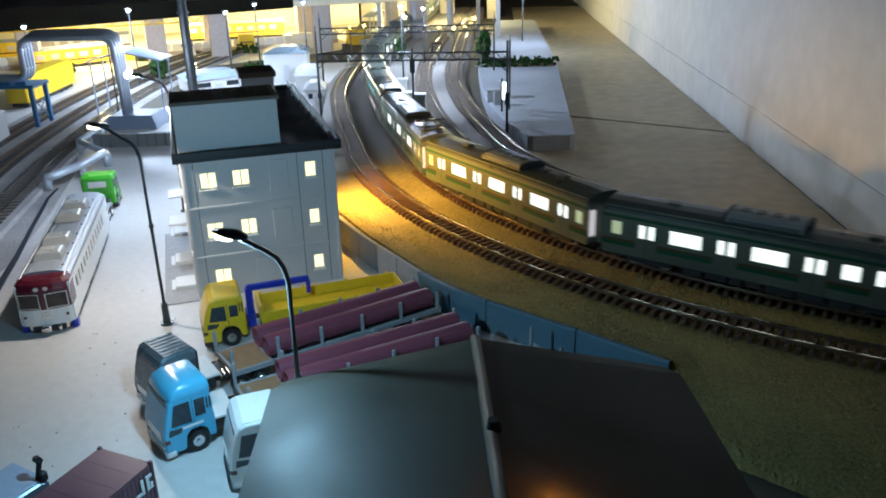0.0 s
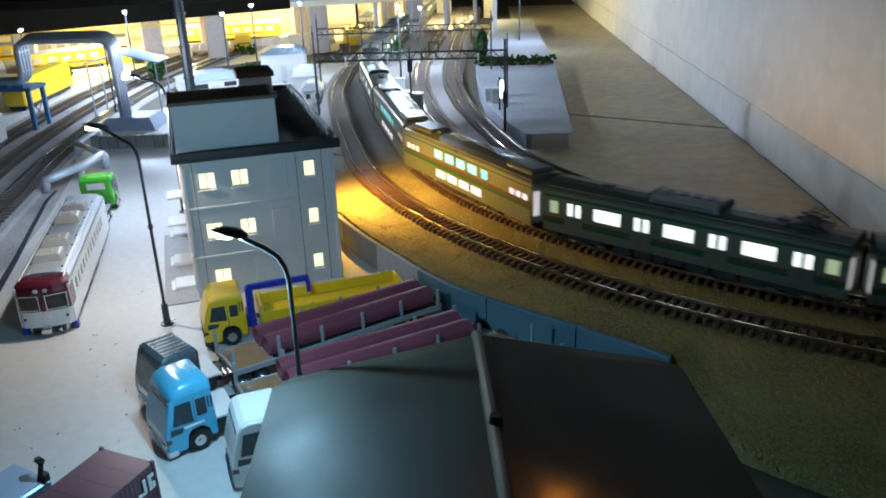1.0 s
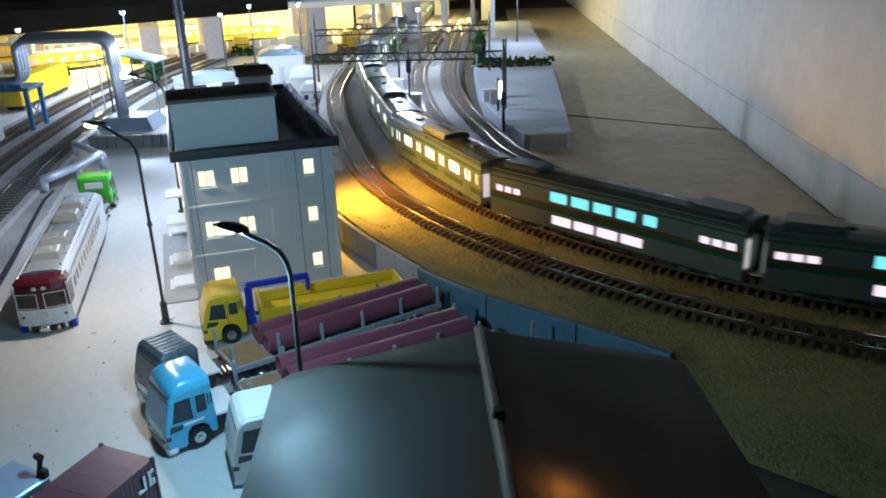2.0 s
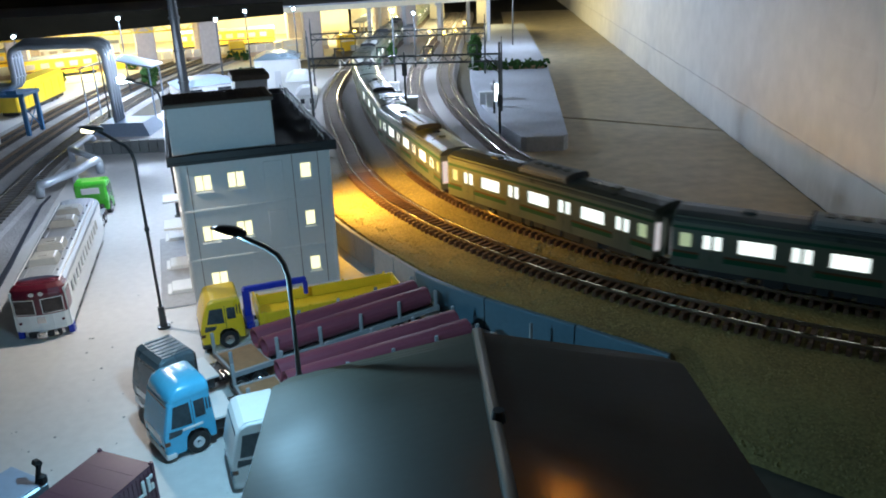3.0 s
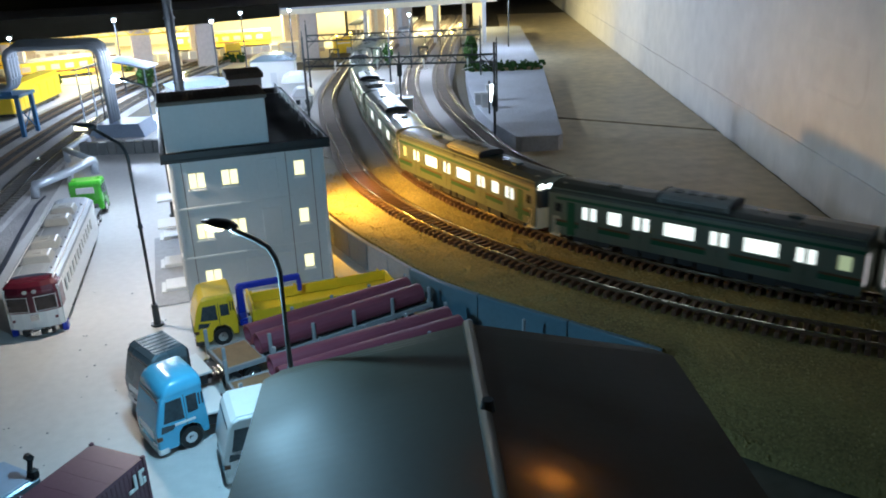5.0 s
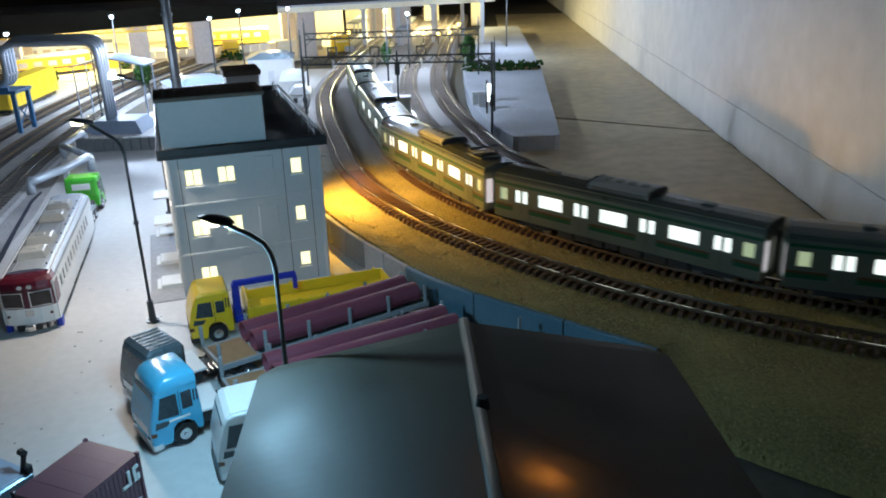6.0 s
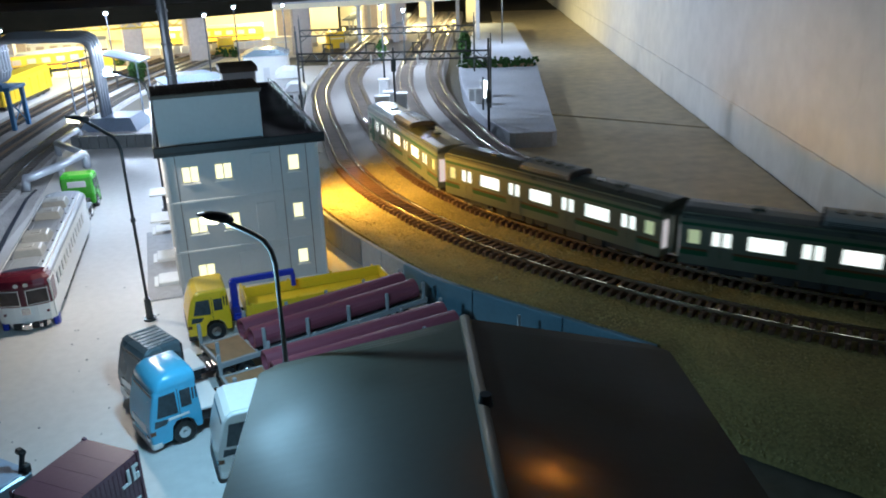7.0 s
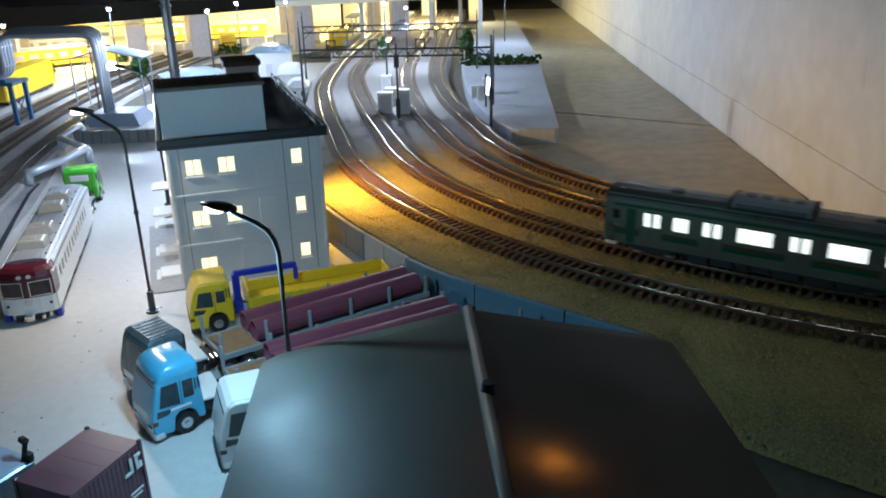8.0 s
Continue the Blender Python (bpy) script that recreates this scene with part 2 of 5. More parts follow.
# ---- building blocks (all in millimetres) ----
class Shape:
    def __init__(self):
        self.v, self.f = [], []

    def add(self, verts, faces):
        n = len(self.v)
        self.v += [tuple(p) for p in verts]
        self.f += [tuple(n + i for i in f) for f in faces]
        return self

    def box(self, x, y, z, sx, sy, sz, bev=0.0, rz=0.0):
        """A box from its base centre, with its upright and top edges cut back by bev."""
        b = min(bev, sx * 0.45, sy * 0.45, sz * 0.45)
        c, s = math.cos(radians(rz)), math.sin(radians(rz))

        def ring(hx, hy, cut, zz):
            pts = [(-hx + cut, -hy), (hx - cut, -hy), (hx, -hy + cut), (hx, hy - cut), (hx - cut, hy), (-hx + cut, hy), (-hx, hy - cut), (-hx, -hy + cut)]
            return [(x + px * c - py * s, y + px * s + py * c, zz) for px, py in pts]
        if b <= 0:
            pts = [(-sx / 2, -sy / 2), (sx / 2, -sy / 2), (sx / 2, sy / 2), (-sx / 2, sy / 2)]
            low = [(x + px * c - py * s, y + px * s + py * c, z) for px, py in pts]
            return self.add(low + [(p[0], p[1], z + sz) for p in low], [(3, 2, 1, 0), (4, 5, 6, 7), (0, 1, 5, 4), (1, 2, 6, 5), (2, 3, 7, 6), (3, 0, 4, 7)])
        rings = [ring(sx / 2, sy / 2, b, z), ring(sx / 2, sy / 2, b, z + sz - b), ring(sx / 2 - b, sy / 2 - b, b * 0.6, z + sz)]
        return self.loft(rings)

    def loft(self, rings, caps=True, closed=True):
        n = len(rings[0])
        faces = []
        for k in range(len(rings) - 1):
            for i in range(n if closed else n - 1):
                j = (i + 1) % n
                faces.append((k * n + i, k * n + j, (k + 1) * n + j, (k + 1) * n + i))
        if caps:
            faces += [tuple(range(n - 1, -1, -1)), tuple((len(rings) - 1) * n + i for i in range(n))]
        return self.add([p for r in rings for p in r], faces)

    def rod(self, a, b, r0, r1=None, seg=8):
        a, b = Vector(a), Vector(b)
        q = (b - a).to_track_quat("Z", "Y")
        ring = lambda o, r: [o + q @ Vector((r * math.cos(2 * math.pi * i / seg), r * math.sin(2 * math.pi * i / seg), 0)) for i in range(seg)]
        return self.loft([ring(a, r0), ring(b, r0 if r1 is None else r1)])

    def tube(self, pts, r, seg=8):
        pts = [Vector(p) for p in pts]
        rings = []
        for i, p in enumerate(pts):
            d = (pts[min(i + 1, len(pts) - 1)] - pts[max(i - 1, 0)]).normalized()
            q = d.to_track_quat("Z", "Y")
            rings.append([p + q @ Vector((r * math.cos(2 * math.pi * k / seg), r * math.sin(2 * math.pi * k / seg), 0)) for k in range(seg)])
        return self.loft(rings)

    def prism(self, outline, x0, x1, axis="x"):
        """An outline of (u, z) drawn out along x (u is y) or along y (u is x)."""
        at = (lambda t, u, z: (t, u, z)) if axis == "x" else (lambda t, u, z: (u, t, z))
        return self.loft([[at(x0, u, z) for u, z in outline], [at(x1, u, z) for u, z in outline]])

    def blob(self, x, y, z, r, rnd, squash=1.0):
        bm = bmesh.new()
        bmesh.ops.create_icosphere(bm, subdivisions=1, radius=1)
        vs = [(x + r * v.co.x * rnd.uniform(0.7, 1.3), y + r * v.co.y * rnd.uniform(0.7, 1.3), z + squash * r * v.co.z * rnd.uniform(0.7, 1.3)) for v in bm.verts]
        fs = [[v.index for v in f.verts] for f in bm.faces]
        bm.free()
        return self.add(vs, fs)

    def mesh(self, name, material, smooth=False):
        me = bpy.data.meshes.new(name)
        me.from_pydata([(p[0] * MM, p[1] * MM, p[2] * MM) for p in self.v], [], self.f)
        bm = bmesh.new()
        bm.from_mesh(me)
        bmesh.ops.recalc_face_normals(bm, faces=bm.faces)
        bm.to_mesh(me)
        bm.free()
        me.materials.append(material)
        if smooth:
            me.polygons.foreach_set("use_smooth", [True] * len(me.polygons))
        me.update()
        return me


def thing(name, x, y, z, rz, label, category, group="", kind=""):
    ob = new(name)
    ob.empty_display_size = 0.005
    ob.matrix_basis = pose(x * MM, y * MM, z * MM, 0, 0, rz)
    return tagged(ob, label, category, group, kind)


def part(name, shape, material, parent=None, label="", smooth=False, at=None):
    ob = new(name, shape if isinstance(shape, bpy.types.Mesh) else shape.mesh(name, material, smooth))
    ob.parent = parent
    if at:
        ob.location = Vector(at) * MM
    return tagged(ob, label)


def setting(name, shape, material, label, category=""):
    ob = part(name, shape, material)
    return tagged(ob, label, category, kind="structure")


# ---- the track plan ----
# the tracks lie on a raised board; its plan is drawn at 1 : 0.952 about EYE
SHRINK, EYE = 0.952, Vector((0.9, 1.2, 132.5))
BOARD = Matrix.Translation(EYE * MM * (1 - SHRINK)) @ Matrix.Diagonal((SHRINK, SHRINK, SHRINK, 1))


def raised(ob):
    ob.matrix_basis = BOARD @ ob.matrix_basis
    return ob


CX, CY, RADIUS = 316.14, 575.48, dict(a=386.51, b=354.13, c=317.94, d=290.53)
FAR = dict(
    a=[(-84.0, 598), (-98.1, 681), (-102.5, 722), (-104.7, 786), (-104, 880), (-98, 980), (-86, 1120), (-62, 1400), (-20, 2200), (0, 2420)],
    b=[(-52.7, 605), (-63.2, 664), (-74.2, 733), (-79.2, 782), (-78.9, 836), (-75.7, 884), (-71, 980), (-60, 1120), (-36, 1400), (4, 2200), (24, 2420)],
    c=[(-14.1, 601), (-23.3, 671), (-29.5, 742), (-31.2, 828), (-29.1, 876), (-23, 980), (-12, 1120), (12, 1400), (52, 2200), (72, 2420)],
    d=[(11.8, 619), (3.6, 681), (-1.0, 738), (-2.5, 824), (1.3, 906), (6.8, 1033), (17, 1180), (40, 1500), (76, 2200), (92, 2420)])


def spline(pts, step):
    out = []
    for i in range(len(pts) - 1):
        p0, p1, p2, p3 = pts[max(i - 1, 0)], pts[i], pts[i + 1], pts[min(i + 2, len(pts) - 1)]
        n = max(2, int((Vector(p2) - Vector(p1)).length / step))
        for k in range(n):
            t = k / n
            out.append(tuple(0.5 * (2 * b + (c - a) * t + (2 * a - 5 * b + 4 * c - d) * t * t + (3 * b - a - 3 * c + d) * t ** 3) for a, b, c, d in zip(p0, p1, p2, p3)))
    return out + [tuple(pts[-1])]


class Track:
    """A centre line; s is the way along it in millimetres, 0 where its circle is due west of the centre, growing towards the camera."""

    def __init__(self, key, end_angle):
        r = RADIUS[key]
        first = 180 + math.degrees(math.asin(min(0.9, 63 / r)))
        arc = [(CX + r * math.cos(radians(a)), CY + r * math.sin(radians(a))) for a in np.arange(first, end_angle, 0.5)]
        if key == "b":  # on round the loop and back along the far side of the wall
            arc += [(CX + r, CY + q) for q in range(6, 1500, 6)]
        line = spline([*reversed(FAR[key]), arc[0], arc[8]], 6)
        line = [p for p in line if p[1] > arc[0][1] + 1]
        self.p = np.array(line + arc)
        d = np.hypot(*np.diff(self.p, axis=0).T)
        s = np.concatenate([[0], np.cumsum(d)])
        self.s = s - s[len(line)] + r * radians(first - 180)

    def at(self, s):
        x, y = np.interp(s, self.s, self.p[:, 0]), np.interp(s, self.s, self.p[:, 1])
        a, b = (np.interp([s - 3, s + 3], self.s, self.p[:, k]) for k in (0, 1))
        return x, y, math.atan2(b[1] - b[0], a[1] - a[0])

    def points(self, off, z, s0, s1, step):
        out = []
        for s in np.arange(s0, s1, step):
            x, y, h = self.at(s)
            out.append((x + off * math.sin(h), y - off * math.cos(h), z))
        return out


TRACKS = dict(a=Track("a", 292), b=Track("b", 360), c=Track("c", 292), d=Track("d", 243))

# ---- the setting ----
def edge_radius(deg):
    return float(np.interp(deg, (178, 200, 206, 213, 217, 220.3, 223.4, 226.8, 230, 234.4, 237, 246, 292), (419, 421, 424, 425.5, 426.4, 428.7, 428, 425.8, 424.6, 425.5, 452, 463, 470)))


def polar(deg, r):
    return CX + r * math.cos(radians(deg)), CY + r * math.sin(radians(deg))


def wall_x(y):
    return 186 + (y - 364) * 0.0325


setting("ground", Shape().box(-70, 980, -4, 1760, 3100, 3.4), M["earth"], "beige layout board under everything", "ground")
s = Shape()
left = [(-196, 20), (-200, 330), (-214, 400), (-236, 480), (-268, 560), (-262, 640), (-150, 900), (-118, 900), (-114, 700), (-96, 590)]
right_ = [polar(a, edge_radius(a) - 3) for a in range(186, 232, 4)]
ring = left + right_ + [(40, 150), (30, 20)]
s.loft([[(x, y, -0.5) for x, y in ring], [(x, y, 0.0) for x, y in ring]])
verge = [(-275, 20), (-196, 20), (-200, 330), (-214, 400), (-236, 480), (-268, 560), (-290, 560)]
setting("siding_verge", Shape().loft([[(x, y, -0.6) for x, y in verge], [(x - 0.4, y, 0.12) for x, y in verge]]), M["greybed"], "dusty gravel verge between yard and sidings", "gravel")
# a dark strip stands in for the shade in the gap beside the yard
edge_pts = [(-186, 285), (-192.5, 309), (-201.5, 341), (-215, 384), (-228, 427), (-231, 445)]
setting("yard_edging", Shape().loft([[(x - w, y, -0.3), (x - w, y, 0.7), (x + w, y, 0.7), (x + w, y, -0.3)] for (x, y), w in zip(edge_pts, (1.7, 1.5, 1.2, 1.0, 0.8, 0.6))]), M["edging"], "dark navy strip standing for the shaded gap along the yard", "edging")
setting("yard", s, M["yard"], "pale grey paved lorry yard", "yard")

rr = random.Random(31)
s = Shape()
for k in range(70):
    x, y, r = rr.uniform(-150, -60), rr.uniform(150, 400), rr.uniform(0.2, 0.55)
    s.rod((x, y, -0.05), (x, y, r * 0.5), r, r * 0.5, 6)
tagged(part("yard_specks", s, M["retain"], None, "scattered specks of grit on the yard"), category="grit", kind="stuff")

# ballast bed under the four tracks: one strip from the far end round the curve
rnd = random.Random(3)
rows_ = []
for a in np.arange(262, 190, -0.35):
    inner = RADIUS["d"] - 13
    rows_.append((polar(a, edge_radius(a) - 1.2), polar(a, inner), a))
for y in np.arange(500, 1500, 4):
    t = min(1, (y - 500) / 200)
    ia = np.argmin(np.abs(TRACKS["a"].p[:, 1] - y) + 1000 * (TRACKS["a"].p[:, 0] > 0) * (y < 700))
    idd = np.argmin(np.abs(TRACKS["d"].p[:, 1] - y) + 1000 * (TRACKS["d"].p[:, 0] > 60) * (y < 700))
    rows_.append(((TRACKS["a"].p[ia, 0] - 22 + 8 * t, y), (TRACKS["d"].p[idd, 0] + 12, y), 0))
NA = 56


def bank(ang, j):
    """The ballast's height j cells in from its outer edge; past the wall it runs out to the board."""
    high = 2.7 + 2.5 * max(0, 1 - j / 6)
    run = min(1, max(0, (ang - 234) / 6))
    return high * (1 - run) + run * (-6.7 + 9.5 * min(1, j / 9) ** 0.6)


verts, faces = [], []
for k, (o, i, ang) in enumerate(rows_):
    for j in range(NA + 1):
        t = j / NA
        x, y = o[0] + (i[0] - o[0]) * t, o[1] + (i[1] - o[1]) * t
        rise = bank(ang, j) if 0 < j < NA else -6.7
        verts.append((x, y, rise + rnd.uniform(-0.16, 0.16) + 0.35 * noise.noise((x / 9, y / 9, 0))))
split = sum(1 for r in rows_ if r[2] > 0) - 1
for k in range(len(rows_) - 1):
    for j in range(NA):
        q = k * (NA + 1) + j
        faces.append((q, q + 1, q + NA + 2, q + NA + 1))
near_n = (split + 1) * (NA + 1)
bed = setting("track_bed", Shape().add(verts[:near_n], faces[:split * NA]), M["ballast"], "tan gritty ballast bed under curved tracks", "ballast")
raised(bed)
far_at = split * (NA + 1)
raised(setting("track_bed_far", Shape().add(verts[far_at:], [tuple(i - far_at for i in f) for f in faces[split * NA:]]), M["ballast"], "ballast bed under the far tracks, with lamp haze painted pale", "ballast"))

# loose grit
s = Shape()
tet = [(0, 2, 1), (0, 1, 3), (1, 2, 3), (2, 0, 3)]
for k in range(30000):
    a = rnd.uniform(196, 250)
    r = rnd.uniform(RADIUS["d"] - 10, edge_radius(a) - 2)
    if any(abs(r - RADIUS[q]) < 7.5 for q in "abcd"):
        continue
    x, y = polar(a, r)
    h = rnd.uniform(0.32, 0.78)
    z = bank(a, NA * (edge_radius(a) - 1.2 - r) / (edge_radius(a) + 11.8 - RADIUS["d"])) - 0.05
    t0 = rnd.uniform(0, 6.3)
    s.add([(x + h * math.cos(t0 + q), y + h * math.sin(t0 + q), z - 0.2) for q in (0, 2.1, 4.2)] + [(x, y, z + 0.6 * h)], tet)
tagged(part("grit", s, M["stone"], bed), kind="stuff")

# right-hand room wall with a low apron, and the closed dark room around
s = Shape()
for y0, y1, z0, z1 in ((300, 2460, -2, 520), (-420, 300, 60, 520), (-420, 190, -2, 60)):
    s.add([(wall_x(y0), y0, z0), (wall_x(y1), y1, z0), (wall_x(y1), y1, z1), (wall_x(y0), y0, z1), (wall_x(y0) + 30, y0, z0), (wall_x(y1) + 30, y1, z0), (wall_x(y1) + 30, y1, z1), (wall_x(y0) + 30, y0, z1)],
          [(0, 1, 2, 3), (7, 6, 5, 4), (0, 4, 5, 1), (3, 2, 6, 7), (0, 3, 7, 4), (1, 5, 6, 2)])
wall_right = setting("wall_east", s, M["plaster"], "off-white plastered room wall beside the layout", "wall")
s = Shape()
ys = list(np.arange(302, 1400, 4))
for z0, z1 in ((-0.4, 24.6),):
    top = [(wall_x(y) - 0.9, y, z1 + 0.7 * noise.noise((y / 40, 0, 3))) for y in ys]
    low = [(wall_x(y) - 1.1 + 0.8 * noise.noise((y / 25, 4, 1)) - 0.7 * max(0, noise.noise((y / 9, 2, 5))), y, z0) for y in ys]
    back_t = [(wall_x(y) + 1, y, z1 + 0.2) for y in ys]
    back_l = [(wall_x(y) + 1, y, z0) for y in ys]
    n = len(ys)
    s.add(top + low + back_t + back_l, [f for i in range(n - 1) for f in ((i, i + 1, n + i + 1, n + i), (2 * n + i, 2 * n + i + 1, i + 1, i))])
part("apron", s, M["plaster"], wall_right, "paper apron pasted along the wall's foot")
# an old rounded patch of filler in the plaster
ring = []
for cy, cz, a0 in ((421, 71, 0), (359, 71, 90), (359, 61, 180), (421, 61, 270)):
    ring += [(cy + 8 * math.cos(radians(a0 + k * 22.5)), cz + 8 * math.sin(radians(a0 + k * 22.5))) for k in range(5)]
s = Shape().loft([[(wall_x(y) + 1, y, z) for y, z in ring], [(wall_x(y) - 0.02, y, z) for y, z in ring], [(wall_x(y) - 0.22, 390 + (y - 390) * 0.94, 66 + (z - 66) * 0.84) for y, z in ring]])
part("filler_patch", s, M["plaster"], wall_right, "faint rounded patch of filler")
s = Shape()
s.box(-950, 1000, -4, 40, 3100, 700)
setting("wall_west", s, M["dark"], "dark far wall of the room", "wall")
setting("wall_staging", Shape().box(830, 1000, -4, 40, 3100, 700), M["dark"], "dark wall behind the staging track", "wall")
setting("wall_north", Shape().box(-70, 2550, -4, 1760, 40, 700), M["dark"], "dark end wall of the room", "wall")
setting("wall_south", Shape().box(-70, -560, -4, 1760, 40, 700), M["dark"], "dark wall behind the viewer", "wall")
setting("ceiling", Shape().box(-70, 1000, 700, 1800, 3200, 30), M["dark"], "dark unlit ceiling", "ceiling")
# two boards of the shelf beside the plaza, with a gap between them
for k in (0, 1):
    if k == 0:
        ring = [(34, 462), (118, 336), (wall_x(302) - 3, 302), (wall_x(548) - 2, 549), (89, 606.5), (60, 620)]
    else:
        ring = [(60, 626), (89, 612), (wall_x(551) - 2, 553.5), (wall_x(1500) - 2, 1500), (100, 1500)]
    s = Shape().loft([[(x, y, -0.5) for x, y in ring], [(x, y, 0.25) for x, y in ring]])
    setting("shelf_board" if k else "shelf_board_near", s, M["board"], "bare plywood shelf board", "board")

# ---- tracks ----
def make_track(key, s0, s1, p0, p1):
    tk = TRACKS[key]
    tr = thing("track", 0, 0, 0, 0, "curved track with nickel rails on brown sleepers", "track", "curved tracks", "structure")
    for off in (4.5, -4.5):
        lo, li = tk.points(off - 0.55, 0, s0, s1, 5), tk.points(off + 0.55, 0, s0, s1, 5)
        rw = [[(a[0], a[1], 4.9), (b[0], b[1], 4.9), (b[0], b[1], 5.9), (a[0], a[1], 5.9)] for a, b in zip(lo, li)]
        part("rail_web", Shape().loft(rw), M["railside"], tr)
        lo, li = tk.points(off - 0.32, 0, s0, s1, 5), tk.points(off + 0.32, 0, s0, s1, 5)
        m0, m1 = tk.points(off - 0.18, 0, s0, s1, 5), tk.points(off + 0.18, 0, s0, s1, 5)
        rh = [[(a[0], a[1], 5.9), (b[0], b[1], 5.9), (b[0], b[1], 6.15), (d[0], d[1], 6.25), (c[0], c[1], 6.25), (a[0], a[1], 6.15)] for a, b, c, d in zip(lo, li, m0, m1)]
        part("rail_head", Shape().loft(rh), M["rail"], tr, smooth=False)
    one = Shape().box(0, 0, 1.9, 1.75, 16.2, 3.05, 0.25).box(0, 4.5, 4.9, 1.7, 2.6, 0.35, 0.1).box(0, -4.5, 4.9, 1.7, 2.6, 0.35, 0.1).mesh("sleeper", M["sleeper"])
    rest = Shape()
    for q in np.arange(s0 + 2, s1, 3.8):
        x, y, h = tk.at(q)
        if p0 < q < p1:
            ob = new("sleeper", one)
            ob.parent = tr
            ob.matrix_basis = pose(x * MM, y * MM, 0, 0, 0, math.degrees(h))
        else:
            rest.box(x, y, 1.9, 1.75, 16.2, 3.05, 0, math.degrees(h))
    # sleepers outside p0 to p1 are one mesh in a paler tone
    tagged(part("far_sleepers", rest, M["palesleeper"], tr), kind="stuff")
    return raised(tr)


# blue-grey retaining wall, in panels
ret = thing("retaining_wall", 0, 0, 0, 0, "grey retaining wall of tall panels below the ballast", "wall", kind="structure")
raised(ret)
a = 190.0
while a < 234.5:
    wide = 2.45 if a < 217.5 else 5.2
    b = min(a + wide, 234.5)
    n = 3
    ring_o = [polar(a + 0.04 + (b - a - 0.08) * i / n, edge_radius(a + (b - a) * i / n) + 0.9) for i in range(n + 1)]
    ring_i = [polar(a + 0.04 + (b - a - 0.08) * i / n, edge_radius(a + (b - a) * i / n) - 1.0) for i in range(n + 1)]
    rr = [[(o[0], o[1], -6.9), (o[0], o[1], 5.6), (o[0] * 0.85 + i[0] * 0.15, o[1] * 0.85 + i[1] * 0.15, 6.0), (i[0], i[1], 6.0), (i[0], i[1], -6.9)] for o, i in zip(ring_o, ring_i)]
    part("panel", Shape().loft(rr), M["retain" if a < 217.5 else "retainb"], ret, "" if a < 217.5 else "smooth blue panel")
    a = b

# plaza beside the outer track
plaza = thing("plaza", 0, 0, 0, 0, "raised grey paved plaza with a rounded end", "platform", kind="structure")
ring = [(34, 556), (46.5, 512), (50, 509), (74, 510.5), (77.4, 514), (99.5, 807), (113, 1195), (58, 1195), (29, 850), (22, 790), (22, 680), (25, 620)]
part("slab", Shape().loft([[(x, y, -0.3) for x, y in ring], [(x, y, 9.9) for x, y in ring], [(x * 0.99 + 0.6, y * 0.998 + 1.4, 10.4) for x, y in ring]]), M["plaza"], plaza)

